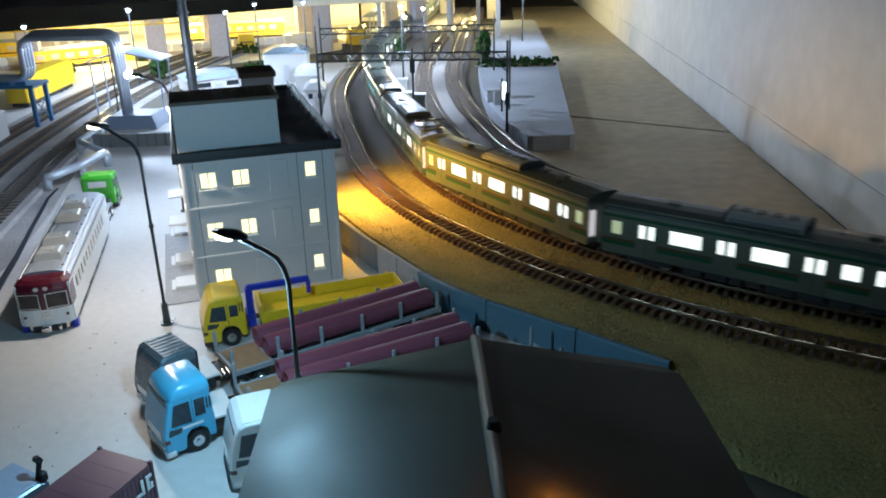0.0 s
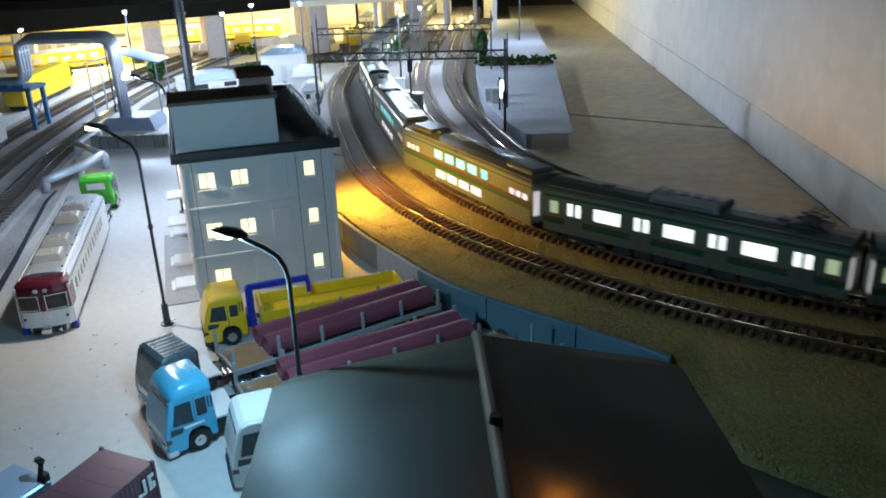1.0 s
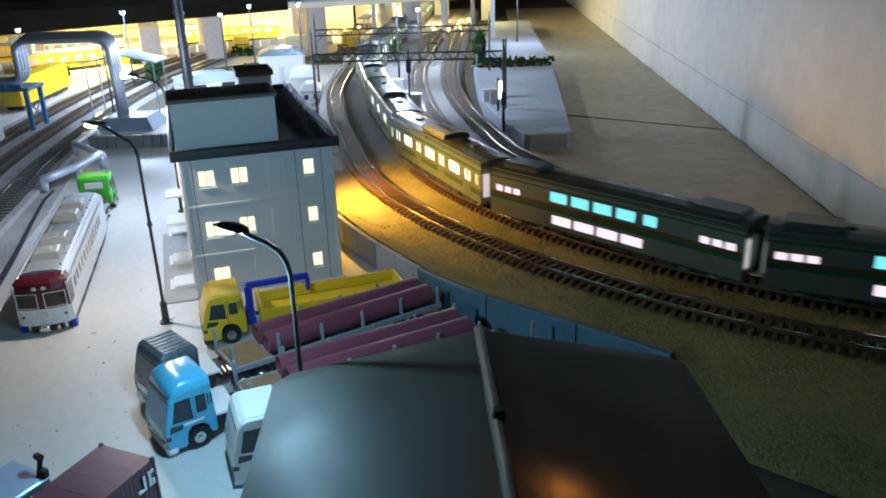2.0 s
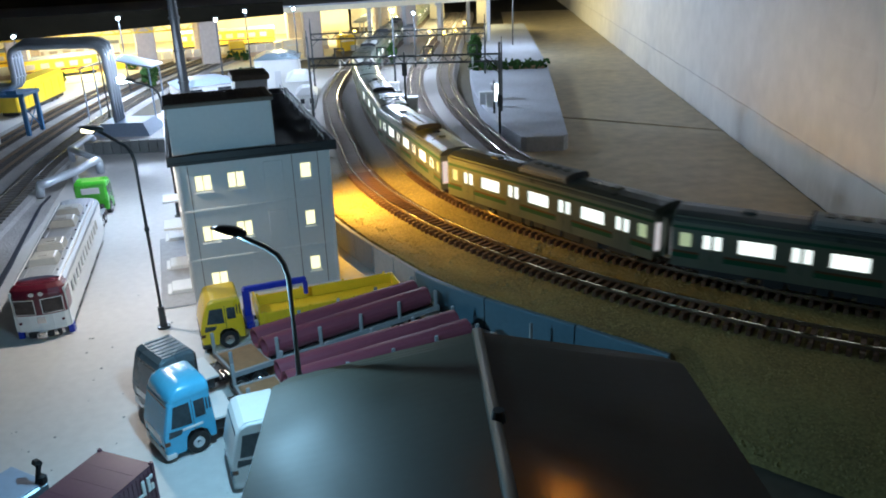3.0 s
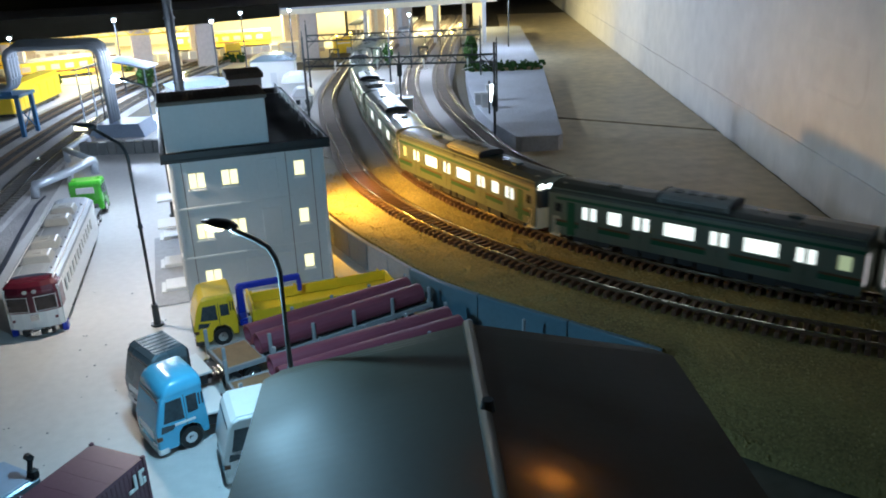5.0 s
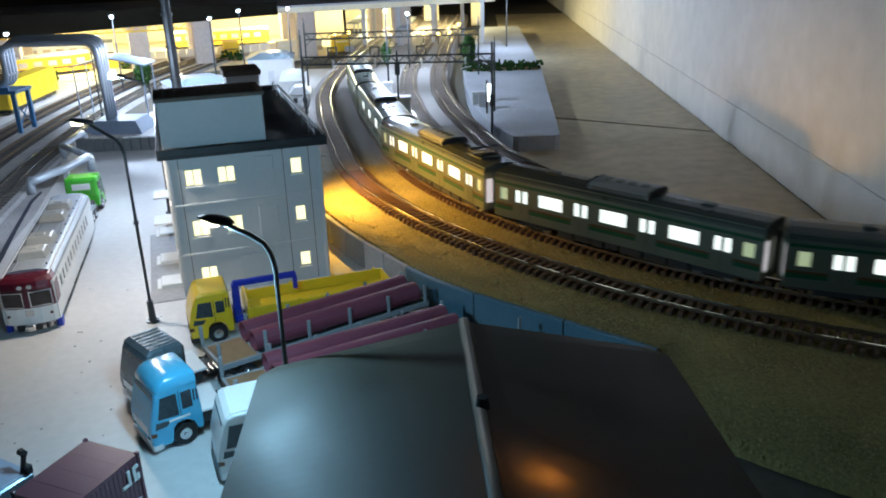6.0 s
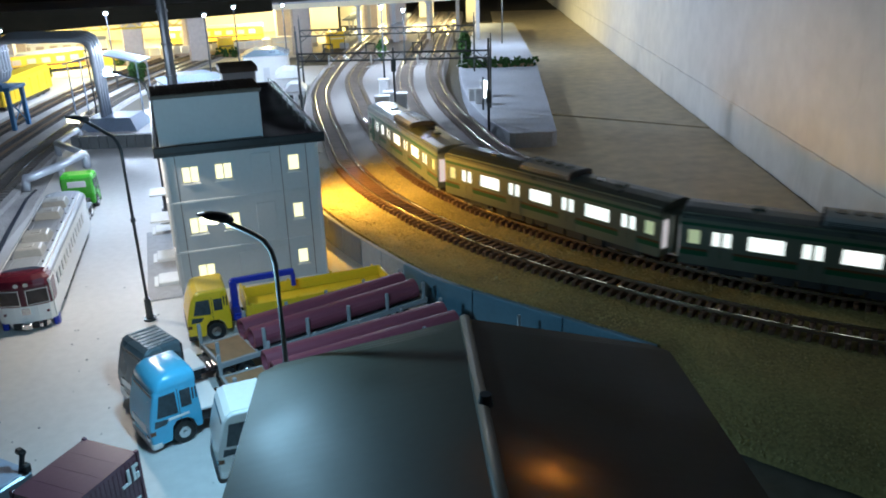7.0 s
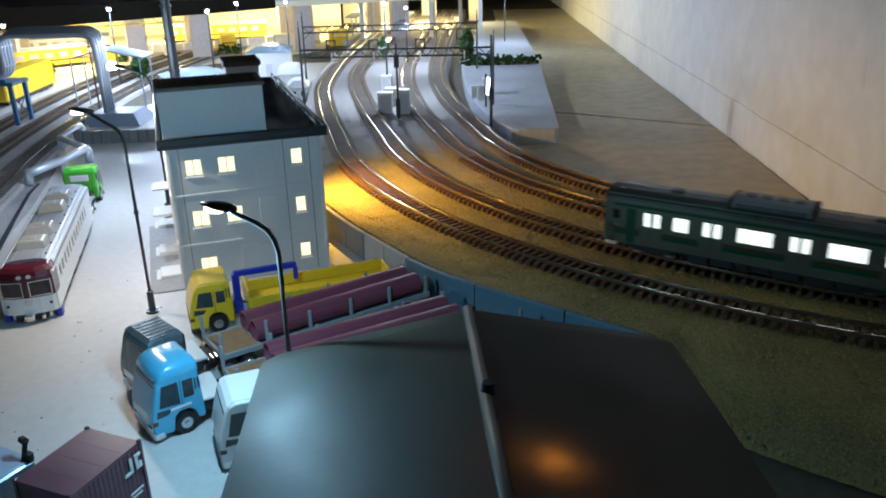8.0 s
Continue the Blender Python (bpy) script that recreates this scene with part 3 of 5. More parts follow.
# ---- the grey three-storey office block ----
def building():
    W, D, H = 58.5, 125.0, 56.5
    ob = thing("office_building", -102.7, 292.5, 0, 18.75, "grey three-storey office block with lit windows and black flat roof", "building")
    wins = [(6.2, 12.6, 44.9, 51.5), (18.3, 25.0, 44.9, 51.5), (46.2, 50.9, 45.4, 52.0), (6.4, 13.0, 24.4, 31.2), (19.4, 25.8, 24.6, 31.4), (46.5, 50.9, 25.6, 32.2), (7.2, 13.8, 4.8, 11.6), (46.7, 51.2, 6.0, 12.4)]
    # front wall with openings, 1.6 thick
    us = sorted({0, W, *[w[0] for w in wins], *[w[1] for w in wins]})
    zs = sorted({0, H, *[w[2] for w in wins], *[w[3] for w in wins]})
    solid = lambda i, j: 0 <= i < len(us) - 1 and 0 <= j < len(zs) - 1 and not any(a < (us[i] + us[i + 1]) / 2 < b and c < (zs[j] + zs[j + 1]) / 2 < d for a, b, c, d in wins)
    at = lambda i, j, k: (i * len(zs) + j) * 2 + k
    faces = []
    for i in range(len(us) - 1):
        for j in range(len(zs) - 1):
            if not solid(i, j):
                continue
            faces += [(at(i, j, 0), at(i + 1, j, 0), at(i + 1, j + 1, 0), at(i, j + 1, 0)), (at(i, j, 1), at(i, j + 1, 1), at(i + 1, j + 1, 1), at(i + 1, j, 1))]
            for di, dj, p, q in ((-1, 0, (i, j), (i, j + 1)), (1, 0, (i + 1, j), (i + 1, j + 1)), (0, -1, (i, j), (i + 1, j)), (0, 1, (i, j + 1), (i + 1, j + 1))):
                if not solid(i + di, j + dj):
                    faces.append((at(*p, 0), at(*q, 0), at(*q, 1), at(*p, 1)))
    s = Shape().add([(u, y, z) for u in us for z in zs for y in (0, 1.6)], faces)
    part("front_wall", s, M["facade"], ob)
    s = Shape().box(0.8, D / 2 + 0.8, 0, 1.6, D - 1.6, H).box(W - 0.8, D / 2 + 0.8, 0, 1.6, D - 1.6, H).box(W / 2, D - 0.8, 0, W - 3.2, 1.6, H)
    part("side_walls", s, M["facadew"], ob, "white side and back walls")
    for a, b, c, d in wins:
        wd = part("window", Shape().box((a + b) / 2, 1.5, c, b - a, 0.3, d - c), GLOW["room"], ob, "warm lit window")
        f = Shape()
        for x in (a + 0.2, b - 0.2) + (((a + b) / 2,) if b - a > 5.5 else ()):
            f.box(x, 0.75, c, 0.4, 0.7, d - c)
        f.box((a + b) / 2, 0.75, c, b - a, 0.7, 0.4).box((a + b) / 2, 0.75, d - 0.4, b - a, 0.7, 0.4)
        part("window_frame", f, M["facadew"], wd)
        part("window_sill", Shape().box((a + b) / 2, -0.25, c - 0.6, b - a + 0.8, 0.7, 0.5, 0.1), M["facadew"], wd)
    # string courses, pilasters and raised panels of the front
    for z in (37.4, 17.2):
        part("string_course", Shape().box(W * 0.21, -0.2, z, W * 0.42, 0.5, 0.7, 0.15), M["facadew"], ob)
        part("string_course", Shape().box(W * 0.71, -0.1, z, W * 0.58, 0.25, 0.5, 0.1), M["facade"], ob)
    for u in (0.7, 57.8):
        part("pilaster", Shape().box(u, -0.2, 0, 1.3, 0.5, H, 0.15), M["facade"], ob)
    for u in (4.4, 43.5, 53.6):
        part("groove", Shape().box(u, -0.03, 0.4, 0.25, 0.12, H - 1), M["roofbrn"], ob)
    for u, z, w, h in ((36, 41.5, 7.5, 12.5), (36, 21.5, 7.5, 12.5), (33, 2, 19, 12.5)):
        part("blind_panel", Shape().box(u, -0.12, z, w, 0.3, h, 0.15), M["facade"], ob)
    # side windows and pilasters on the west wall
    for k in range(6):
        y = 12 + 19 * k
        for z in (5, 25, 45):
            part("side_window", Shape().box(-0.05, y + 6, z, 0.3, 7, 7), M["glass"], ob)
        part("side_rib", Shape().box(-0.35, y - 4, 0, 0.8, 1.4, H, 0.2), M["facadew"], ob)
    for z in (17.2, 37.4):
        part("side_course", Shape().box(-0.3, D / 2, z, 0.7, D - 2, 0.8, 0.2), M["facadew"], ob)
    # porches and steps on the west side
    for y, z in ((16, 0), (44, 0), (82, 0)):
        part("porch_step", Shape().box(-4.5, y, z, 8.5, 11, 2.2, 0.3), M["facadew"], ob)
        part("porch_step", Shape().box(-9.2, y, z, 2.5, 11, 1.1, 0.2), M["facadew"], ob)
    for y in (58, 100):
        part("canopy", Shape().box(-5, y, 14.5, 9, 13, 0.8, 0.2), M["facadew"], ob)
    part("kerb", Shape().box(-6.5, 40, 0, 13, 84, 0.6, 0.2), M["concrete"], ob)
    # black roof, parapet, penthouse
    part("roof", Shape().box(W / 2, D / 2, H, W + 5.2, D + 5.2, 1.2, 0.2), M["roofblk"], ob, "black flat roof")
    s = Shape()
    for x, y, sx, sy in ((W / 2, -1.9, W + 5.2, 1.4), (W / 2, D + 1.9, W + 5.2, 1.4), (-1.9, D / 2, 1.4, D + 2.4), (W + 1.9, D / 2, 1.4, D + 2.4)):
        s.box(x, y, H + 1.2, sx, sy, 2.6, 0.3)
    part("parapet", s, M["roofblk"], ob)
    s = Shape()
    for x in (W - 1.2, 0.6):
        s.rod((x, 2, H + 6.2), (x, D - 2, H + 6.2), 0.28, seg=6).rod((x, 2, H + 4.2), (x, D - 2, H + 4.2), 0.22, seg=6)
        for k in range(9):
            s.rod((x, 2 + k * (D - 4) / 8, H + 1), (x, 2 + k * (D - 4) / 8, H + 6.2), 0.25, seg=5)
    part("railing", s, M["steel"], ob, "thin dark steel roof railing")
    ph = part("penthouse", Shape().box(19.0, 12.5, H + 1.2, 38.4, 22, 19.6, 0.3), M["facade"], ob, "tall grey penthouse block on the roof")
    part("penthouse_roof", Shape().box(19.0, 12.5, H + 20.8, 40.0, 24, 1.4, 0.3), M["roofbrn"], ph)
    for k in range(19):
        part("roof_rib", Shape().box(0.9 + k * 2.0, 12.5, H + 22.15, 0.8, 23.4, 0.3, 0.12), M["roofbrn"], ph)
    tw = part("stair_tower", Shape().box(36, 58, H + 1.2, 14, 16, 20, 0.3), M["facade"], ob)
    part("tower_roof", Shape().box(36, 58, H + 21.2, 16, 18, 2.4, 0.4), M["roofbrn"], tw)
    for k in range(3):
        part("vent_box", Shape().box(-0.2 + 2.4, 70 + 14 * k, H + 1.2, 4, 7, 4.5, 0.4), M["facadew"], ob)
    part("aerial", Shape().rod((1.5, 62, H), (-1.0, 61, H + 12), 0.3, seg=6), M["chrome"], ob)
    return ob


building()


# ---- the dark shed below the viewer ----
def shed():
    ob = thing("shed", 8.4, 100, 0, 3.0, "dark slate gabled warehouse roof with a pale ridge", "shed")
    hw, zr, ze, y0, y1 = 46.0, 50.5, 41.5, -85.0, 62.5
    for sgn, nm in ((-1, "roof_slope"), (1, "roof_slope")):
        n = 58
        pts = []
        for k in range(2 * n + 1):
            y = y0 + (y1 - y0) * k / (2 * n)
            pts.append((y, 0.008 if k % 2 else 0.0))
        verts, faces = [], []
        for y, d in pts:
            cut = max(0, 4 - (y1 - y)) * 0.9
            for u, z in ((0.0, zr), (1.0, ze)):
                x = sgn * (hw - (cut if u else 0)) * u
                verts += [(x, y, z + d), (x, y, z - 1.6)]
        for k in range(len(pts) - 1):
            q = 4 * k
            faces += [(q, q + 2, q + 6, q + 4), (q + 1, q + 5, q + 7, q + 3), (q + 2, q + 3, q + 7, q + 6)]
        faces += [(0, 1, 3, 2), (4 * (len(pts) - 1), 4 * (len(pts) - 1) + 2, 4 * (len(pts) - 1) + 3, 4 * (len(pts) - 1) + 1)]
        part(nm, Shape().add(verts, faces), M["shed"], ob)
    part("ridge_cap", Shape().prism([(-1.3, zr - 0.3), (-1.0, zr + 0.4), (0, zr + 0.75), (1.0, zr + 0.4), (1.3, zr - 0.3)], y0, y1 + 0.6, "y"), M["shed"], ob, "rounded slate ridge capping", True)
    part("ridge_knob", Shape().rod((0.6, 27, zr), (0.6, 27, zr + 2.2), 1.5, 1.1, 12), M["roofblk"], ob, "small black knob on the ridge")
    s = Shape().box(0, y1 - 4, 0, 2 * hw - 8, 1.6, ze - 2).box(-hw + 5, (y0 + y1) / 2 - 1, 0, 1.6, y1 - y0 - 10, ze - 2).box(hw - 5, (y0 + y1) / 2 - 1, 0, 1.6, y1 - y0 - 10, ze - 2).box(0, y0 + 4, 0, 2 * hw - 8, 1.6, ze - 2)
    part("walls", s, M["shedwall"], ob)
    for y in (y1 - 4, y0 + 4):
        part("gable", Shape().prism([(-hw + 5, ze - 2), (hw - 5, ze - 2), (0, zr - 2.2)], y - 0.8, y + 0.8, "y"), M["shedwall"], ob)
    return ob


shed()


# ---- street lamps ----
def street_lamp(x, y, h, hx, hy, hz, label, blink="warm", paint="pole"):
    ob = thing("street_lamp", x, y, 0, 0, label, "street lamp", "street lamps")
    dx, dy = hx - x, hy - y
    part("base", Shape().rod((0, 0, 0), (0, 0, 0.7), 2.4, 2.4, 12).rod((0, 0, 0.7), (0, 0, 8.5), 1.35, 1.2, 10), M["pole"], ob)
    pts = [(0, 0, 8), (0, 0, h * 0.6), (0, 0, h - 6), (dx * 0.04, dy * 0.04, h - 3), (dx * 0.13, dy * 0.13, h - 0.8), (dx * 0.3, dy * 0.3, h + 0.6), (dx * 0.62, dy * 0.62, hz - 0.9), (dx * 0.72, dy * 0.72, hz - 0.2)]
    part("pole", Shape().tube(pts, 0.6, 8), M[paint], ob, smooth=True)
    part("collar", Shape().rod((0, 0, h * 0.55), (0, 0, h * 0.55 + 1.4), 1.0, 0.8, 10), M["pole"], ob)
    a = math.atan2(dy, dx)
    s = Shape()
    rings = []
    for t, w, zt, zb in ((0.58, 0.8, 0.5, -0.5), (0.66, 1.5, 1.0, -0.4), (0.8, 1.9, 1.2, -0.1), (0.96, 1.8, 1.1, 0.4), (1.08, 1.0, 0.8, 0.5)):
        cx, cy = dx * t, dy * t
        sx, sy = -math.sin(a) * w, math.cos(a) * w
        rings.append([(cx + sx, cy + sy, hz + zb), (cx + sx * 0.8, cy + sy * 0.8, hz + zt * 0.8), (cx, cy, hz + zt), (cx - sx * 0.8, cy - sy * 0.8, hz + zt * 0.8), (cx - sx, cy - sy, hz + zb)])
    hd = part("head", s.loft(rings), M["pole"], ob, smooth=True)
    part("lens", Shape().box(dx * 0.92, dy * 0.92, hz - 1.25, *((4.6, 2.6, 1.6, 0.7) if blink == "warm" else (4.6, 4.4, 3.8, 1.7)), math.degrees(a)), GLOW[blink], hd, "glowing lens", True)
    return ob


street_lamp(-108.6, 271.2, 70, -127.5, 278.6, 74.5, "slender dark street lamp with glowing head beside office block")
street_lamp(-36.2, 164.5, 70, -52.6, 172.2, 73.0, "slender grey street lamp with glowing head behind warehouse", paint="polegrey")
street_lamp(-143, 402, 68, -164, 406, 71, "dark street lamp with dazzling cool head behind office block", "cool")
street_lamp(-70.5, 392, 40, -58.5, 381.0, 43.4, "short amber street lamp between office block and ballast")
street_lamp(-271, 640, 66, -285, 641, 66, "thin unlit-looking lamp beside the sidings")


# ---- lorries ----
def wheel_on(ob, x, y, r=3.1, w=2.4):
    wl = part("wheel", Shape().rod((0, -w / 2, 0), (0, w / 2, 0), r, r, 20), M["rubber"], ob, at=(x, y, r))
    sgn = 1 if y > 0 else -1
    part("rim", Shape().rod((0, sgn * (w / 2 - 0.3), 0), (0, sgn * (w / 2 + 0.12), 0), r * 0.6, r * 0.5, 14).rod((0, sgn * w / 2, 0), (0, sgn * (w / 2 + 0.5), 0), r * 0.22, r * 0.18, 8), M["chrome"], wl, "bright wheel rim")
    return wl


def lorry_cab(ob, mat, roof_mat, low_mat, deflector=False, tall=19.5):
    """A cab-over cab whose front is at x = 0, looking towards +x."""
    side = [(0.0, 2.0), (0.15, 8.2), (-1.0, 13.0), (-2.2, tall - 2.2), (-3.2, tall - 0.7), (-5.0, tall), (-12.6, tall), (-14.2, tall - 1.0), (-14.9, 8.0), (-14.9, 3.4), (-13.1, 3.4), (-12.3, 6.2), (-10.7, 7.5), (-7.7, 7.5), (-6.1, 6.2), (-5.4, 2.0)]
    rings = []
    for y, k in ((-8.0, 0.25), (-7.4, 0.0), (7.4, 0.0), (8.0, 0.25)):
        rings.append([(x - k if x > -7 else x + k, y, z - (k if z > 12 else 0)) for x, z in side])
    cab = part("cab", Shape().loft(rings), mat, ob)
    soft = cab.modifiers.new("rounding", "BEVEL")
    soft.width, soft.segments, soft.limit_method, soft.angle_limit = 0.0007, 2, "ANGLE", radians(25)
    part("cab_roof", Shape().loft([[(x, y * 1.0, tall - 0.75) for x, y in ((-3.0, -7.7), (-3.0, 7.7), (-14.3, 7.7), (-14.3, -7.7))], [(x, y, tall + 0.3) for x, y in ((-4.6, -7.0), (-4.6, 7.0), (-13.6, 7.0), (-13.6, -7.0))]]), roof_mat, cab)
    part("windscreen", Shape().loft([[(-0.55, -6.9, 10.0), (-0.55, 6.9, 10.0), (-1.6, 6.9, 10.0), (-1.6, -6.9, 10.0)], [(-2.05, -6.6, tall - 2.6), (-2.05, 6.6, tall - 2.6), (-3.4, 6.6, tall - 2.6), (-3.4, -6.6, tall - 2.6)]]), M["cabglass"], cab, "dark raked windscreen")
    for sgn in (1, -1):
        part("side_window", Shape().loft([[(x, sgn * 7.75, z) for x, z in ((-2.3, 10.4), (-3.6, tall - 2.8), (-8.0, tall - 2.8), (-8.2, 10.0))], [(x, sgn * 8.12, z) for x, z in ((-2.3, 10.4), (-3.6, tall - 2.8), (-8.0, tall - 2.8), (-8.2, 10.0))]]), M["cabglass"], cab)
        part("quarter_window", Shape().box(-10.8, sgn * 7.95, 11.2, 3.0, 0.35, tall - 14.2, 0.1), M["cabglass"], cab)
        part("low_window", Shape().loft([[(x, sgn * 7.75, z) for x, z in ((-1.2, 7.6), (-1.6, 9.6), (-5.6, 9.2), (-4.6, 7.8))], [(x, sgn * 8.1, z) for x, z in ((-1.2, 7.6), (-1.6, 9.6), (-5.6, 9.2), (-4.6, 7.8))]]), M["cabglass"], cab)
        part("headlight", Shape().box(-0.1, sgn * 5.6, 3.6, 0.9, 2.6, 1.3, 0.3), M["chrome"], cab)
        for k in (0, 1):
            part("vent_slot", Shape().box(-12.9 - 0.9 * k, sgn * 7.95, 12.6, 0.45, 0.3, 3.6), M["under"], cab)
        part("door_seam", Shape().box(-8.7, sgn * 7.92, 6.4, 0.18, 0.25, tall - 8.6), M["under"], cab)
        part("indicator", Shape().box(-0.7, sgn * 7.75, 5.6, 1.6, 0.7, 1.3, 0.2), M["orange"], cab)
    part("grille", Shape().box(0.12, 0, 5.6, 0.35, 10, 2.4, 0.1), low_mat, cab)
    part("bumper", Shape().box(-1.4, 0, 1.3, 3.2, 16.2, 2.0, 0.5), low_mat, cab)
    if deflector:
        rings = []
        for z, x0, x1, hw in ((-2.0, -2.2, -14.6, 8.05), (-0.6, -2.5, -14.6, 8.0), (0.9, -3.4, -14.5, 7.7), (1.9, -5.0, -14.2, 7.0), (2.5, -7.4, -13.6, 5.8)):
            rings.append([(x0 - 0.9, -hw, tall + z), (x0, -hw + 1.8, tall + z), (x0, hw - 1.8, tall + z), (x0 - 0.9, hw, tall + z), (x1 + 0.6, hw, tall + z), (x1, hw - 0.8, tall + z), (x1, -hw + 0.8, tall + z), (x1 + 0.6, -hw, tall + z)])
        high = part("high_roof", Shape().loft(rings), mat, cab, "rounded sky-blue high roof", True)
        soft = high.modifiers.new("rounding", "BEVEL")
        soft.width, soft.segments = 0.0005, 2
    for sgn in (1, -1):
        wheel_on(ob, -9.2, sgn * 6.9, 3.3)
    return cab


def log_lorry(x, y, mat, roof_mat, low_mat, label, deflector=False, rz=210, steer_deg=9):
    ob = thing("lorry", x, y, 0, rz, label, "lorry", "parked lorries")
    lorry_cab(ob, mat, roof_mat, low_mat, deflector)
    steer = pose(-0.012, 0, 0) @ pose(0, 0, 0, 0, 0, steer_deg) @ pose(0.012, 0, 0)
    for ch in ob.children:
        ch.matrix_basis = steer @ ch.matrix_basis
    part("chassis", Shape().box(-30, 2.6, 3.8, 34, 1.4, 1.8).box(-30, -2.6, 3.8, 34, 1.4, 1.8).box(-18, 0, 4.2, 5, 13, 3.6, 0.4).box(-26, 0, 5.2, 9, 7, 0.8), M["under"], ob)
    part("catwalk", Shape().box(-18.6, 0, 7.8, 6.6, 14.4, 0.7, 0.1), M["white"], ob, "white plate behind the cab")
    part("fuel_tank", Shape().rod((-17, -6, 3.8), (-25, -6, 3.8), 1.9, 1.9, 12), M["chrome"], ob)
    for k in range(3):
        part("air_bottle", Shape().rod((-22.5 - 1.5 * k, 2.0, 6.4), (-22.5 - 1.5 * k, 6.4, 6.4), 0.55, 0.55, 8), M["chrome"], ob)
    for sgn in (1, -1):
        for wx in (-28, -34.6, -88, -95):
            wheel_on(ob, wx, sgn * 6.7, 2.9)
    part("deck", Shape().box(-32, 0, 7.2, 13.0, 15.0, 0.5, 0.05), M["wood"], ob, "brown timber deck")
    part("bed", Shape().box(-72, 0, 6.4, 66, 12.0, 1.0).box(-72, 0, 5.0, 66, 3, 1.4), M["under"], ob)
    for sgn in (1, -1):
        part("side_rail", Shape().box(-65, sgn * 8.0, 6.2, 79, 1.0, 1.7, 0.15), M["retain"], ob, "pale blue-grey side rail")
        for k in range(6):
            part("stake", Shape().box(-26.0 - 15.4 * k, sgn * 8.0, 7.8, 1.1, 0.9, 7.6 if k < 2 else 6.4, 0.15), M["retain"], ob)
    part("headboard", Shape().box(-26.0, 0, 6.8, 0.9, 15, 1.8, 0.1).box(-38.8, 0, 6.8, 0.8, 15, 1.2, 0.1), M["retain"], ob)
    part("tail_beam", Shape().box(-104, 0, 5.4, 1.2, 16, 2.6, 0.2), M["retain"], ob)
    return ob


def pipe_load(x, y, rz, off):
    c, s_ = math.cos(radians(rz)), math.sin(radians(rz))
    px, py = x - 38.5 * c - off * s_, y - 38.5 * s_ + off * c
    ob = thing("pipe", px, py, 0, rz, "long plum-coloured pipe lying on the trailer between stakes", "pipe", "pipe load")
    n, R = 18, 3.55
    rings = [[(0 if k in (0, 3) else -63, r * math.cos(2 * math.pi * i / n), 7.45 + R + r * math.sin(2 * math.pi * i / n)) for i in range(n)] for k, r in ((0, R - 0.7), (0, R), (1, R), (2, R - 0.7))]
    rings[0] = [(0, p[1], p[2]) for p in rings[0]]
    s2 = Shape().loft([*rings, rings[0]], caps=False)
    part("tube", s2, M["log"], ob, smooth=False)
    return ob


SLATE = log_lorry(-95.6, 213.4, M["slate"], M["slate"], M["chrome"], "dark slate-blue cab lorry with pipe trailer", rz=215)
BLUE = log_lorry(-85.7, 193.8, M["skyblue"], M["skyblue"], M["white"], "sky-blue cab lorry with roof deflector and pipe trailer", True)
WHITE = log_lorry(-60.2, 178.8, M["white"], M["white"], M["white"], "white cab lorry with trailer beside the warehouse", steer_deg=-8)
slate_cab = next(c for c in SLATE.children if c.name.startswith("cab"))
for k in range(6):
    part("roof_rib", Shape().box(-9.0, -5.6 + 2.24 * k, 19.7, 8.4, 0.5, 0.35, 0.12), M["slate"], slate_cab)
# a black sheet stands for the dark interior behind the open back
part("rear_opening", Shape().box(-15.0, 0, 5.5, 0.3, 13.4, 12.2, 0.1), M["rubber"], slate_cab, "black panel standing for the dark inside of the open cab")
stripe = Shape()
for sgn in (1, -1):
    stripe.box(-8.2, sgn * 8.03, 8.6, 6.0, 0.2, 0.7)
part("stripe", stripe, M["white"], next(c for c in BLUE.children if c.name.startswith("cab")), "white side stripe")
for lx, ly, turn in ((-95.6, 213.4, 215), (-85.7, 193.8, 210)):
    for off in (4.0, -4.0):
        pipe_load(lx, ly, turn, off)


def crane_lorry():
    ob = thing("crane_lorry", -90.5, 257.5, 0, 201, "yellow dropside lorry with a blue loading crane", "lorry", "parked lorries")
    lorry_cab(ob, M["yellow"], M["yellow"], M["under"], tall=18.5)
    part("chassis", Shape().box(-44, 2.6, 3.8, 60, 1.4, 1.8).box(-44, -2.6, 3.8, 60, 1.4, 1.8), M["under"], ob)
    for sgn in (1, -1):
        for wx in (-50, -57):
            wheel_on(ob, wx, sgn * 6.7, 2.9)
    part("bed_floor", Shape().box(-47, 0, 6.4, 54, 15.4, 0.8), M["yellow"], ob)
    for sgn in (1, -1):
        sd = part("dropside", Shape().box(-47, sgn * 8.0, 7.2, 54, 0.8, 3.8, 0.2), M["yellow"], ob)
        for k in range(4):
            part("post", Shape().box(-22 - 16.4 * k, sgn * 8.5, 6.6, 0.9, 0.5, 5.0, 0.1), M["yellow"], sd)
    part("tailboard", Shape().box(-74, 0, 7.2, 0.8, 16, 3.8, 0.2), M["yellow"], ob)
    part("headboard", Shape().box(-20.6, 0, 7.2, 0.8, 16, 6.2, 0.2), M["yellow"], ob)
    cr = part("crane", Shape().box(-17.4, 0, 5.2, 3.2, 12, 2.4, 0.3).box(-17.4, -1.0, 7.6, 2.6, 2.6, 10.0, 0.4), M["blue"], ob, "bright blue folding crane")
    part("boom", Shape().box(-28, -1.0, 16.4, 23, 2.0, 2.0, 0.4), M["blue"], cr)
    part("jib", Shape().box(-39, -1.0, 11.8, 1.6, 1.6, 5.0, 0.3), M["blue"], cr)
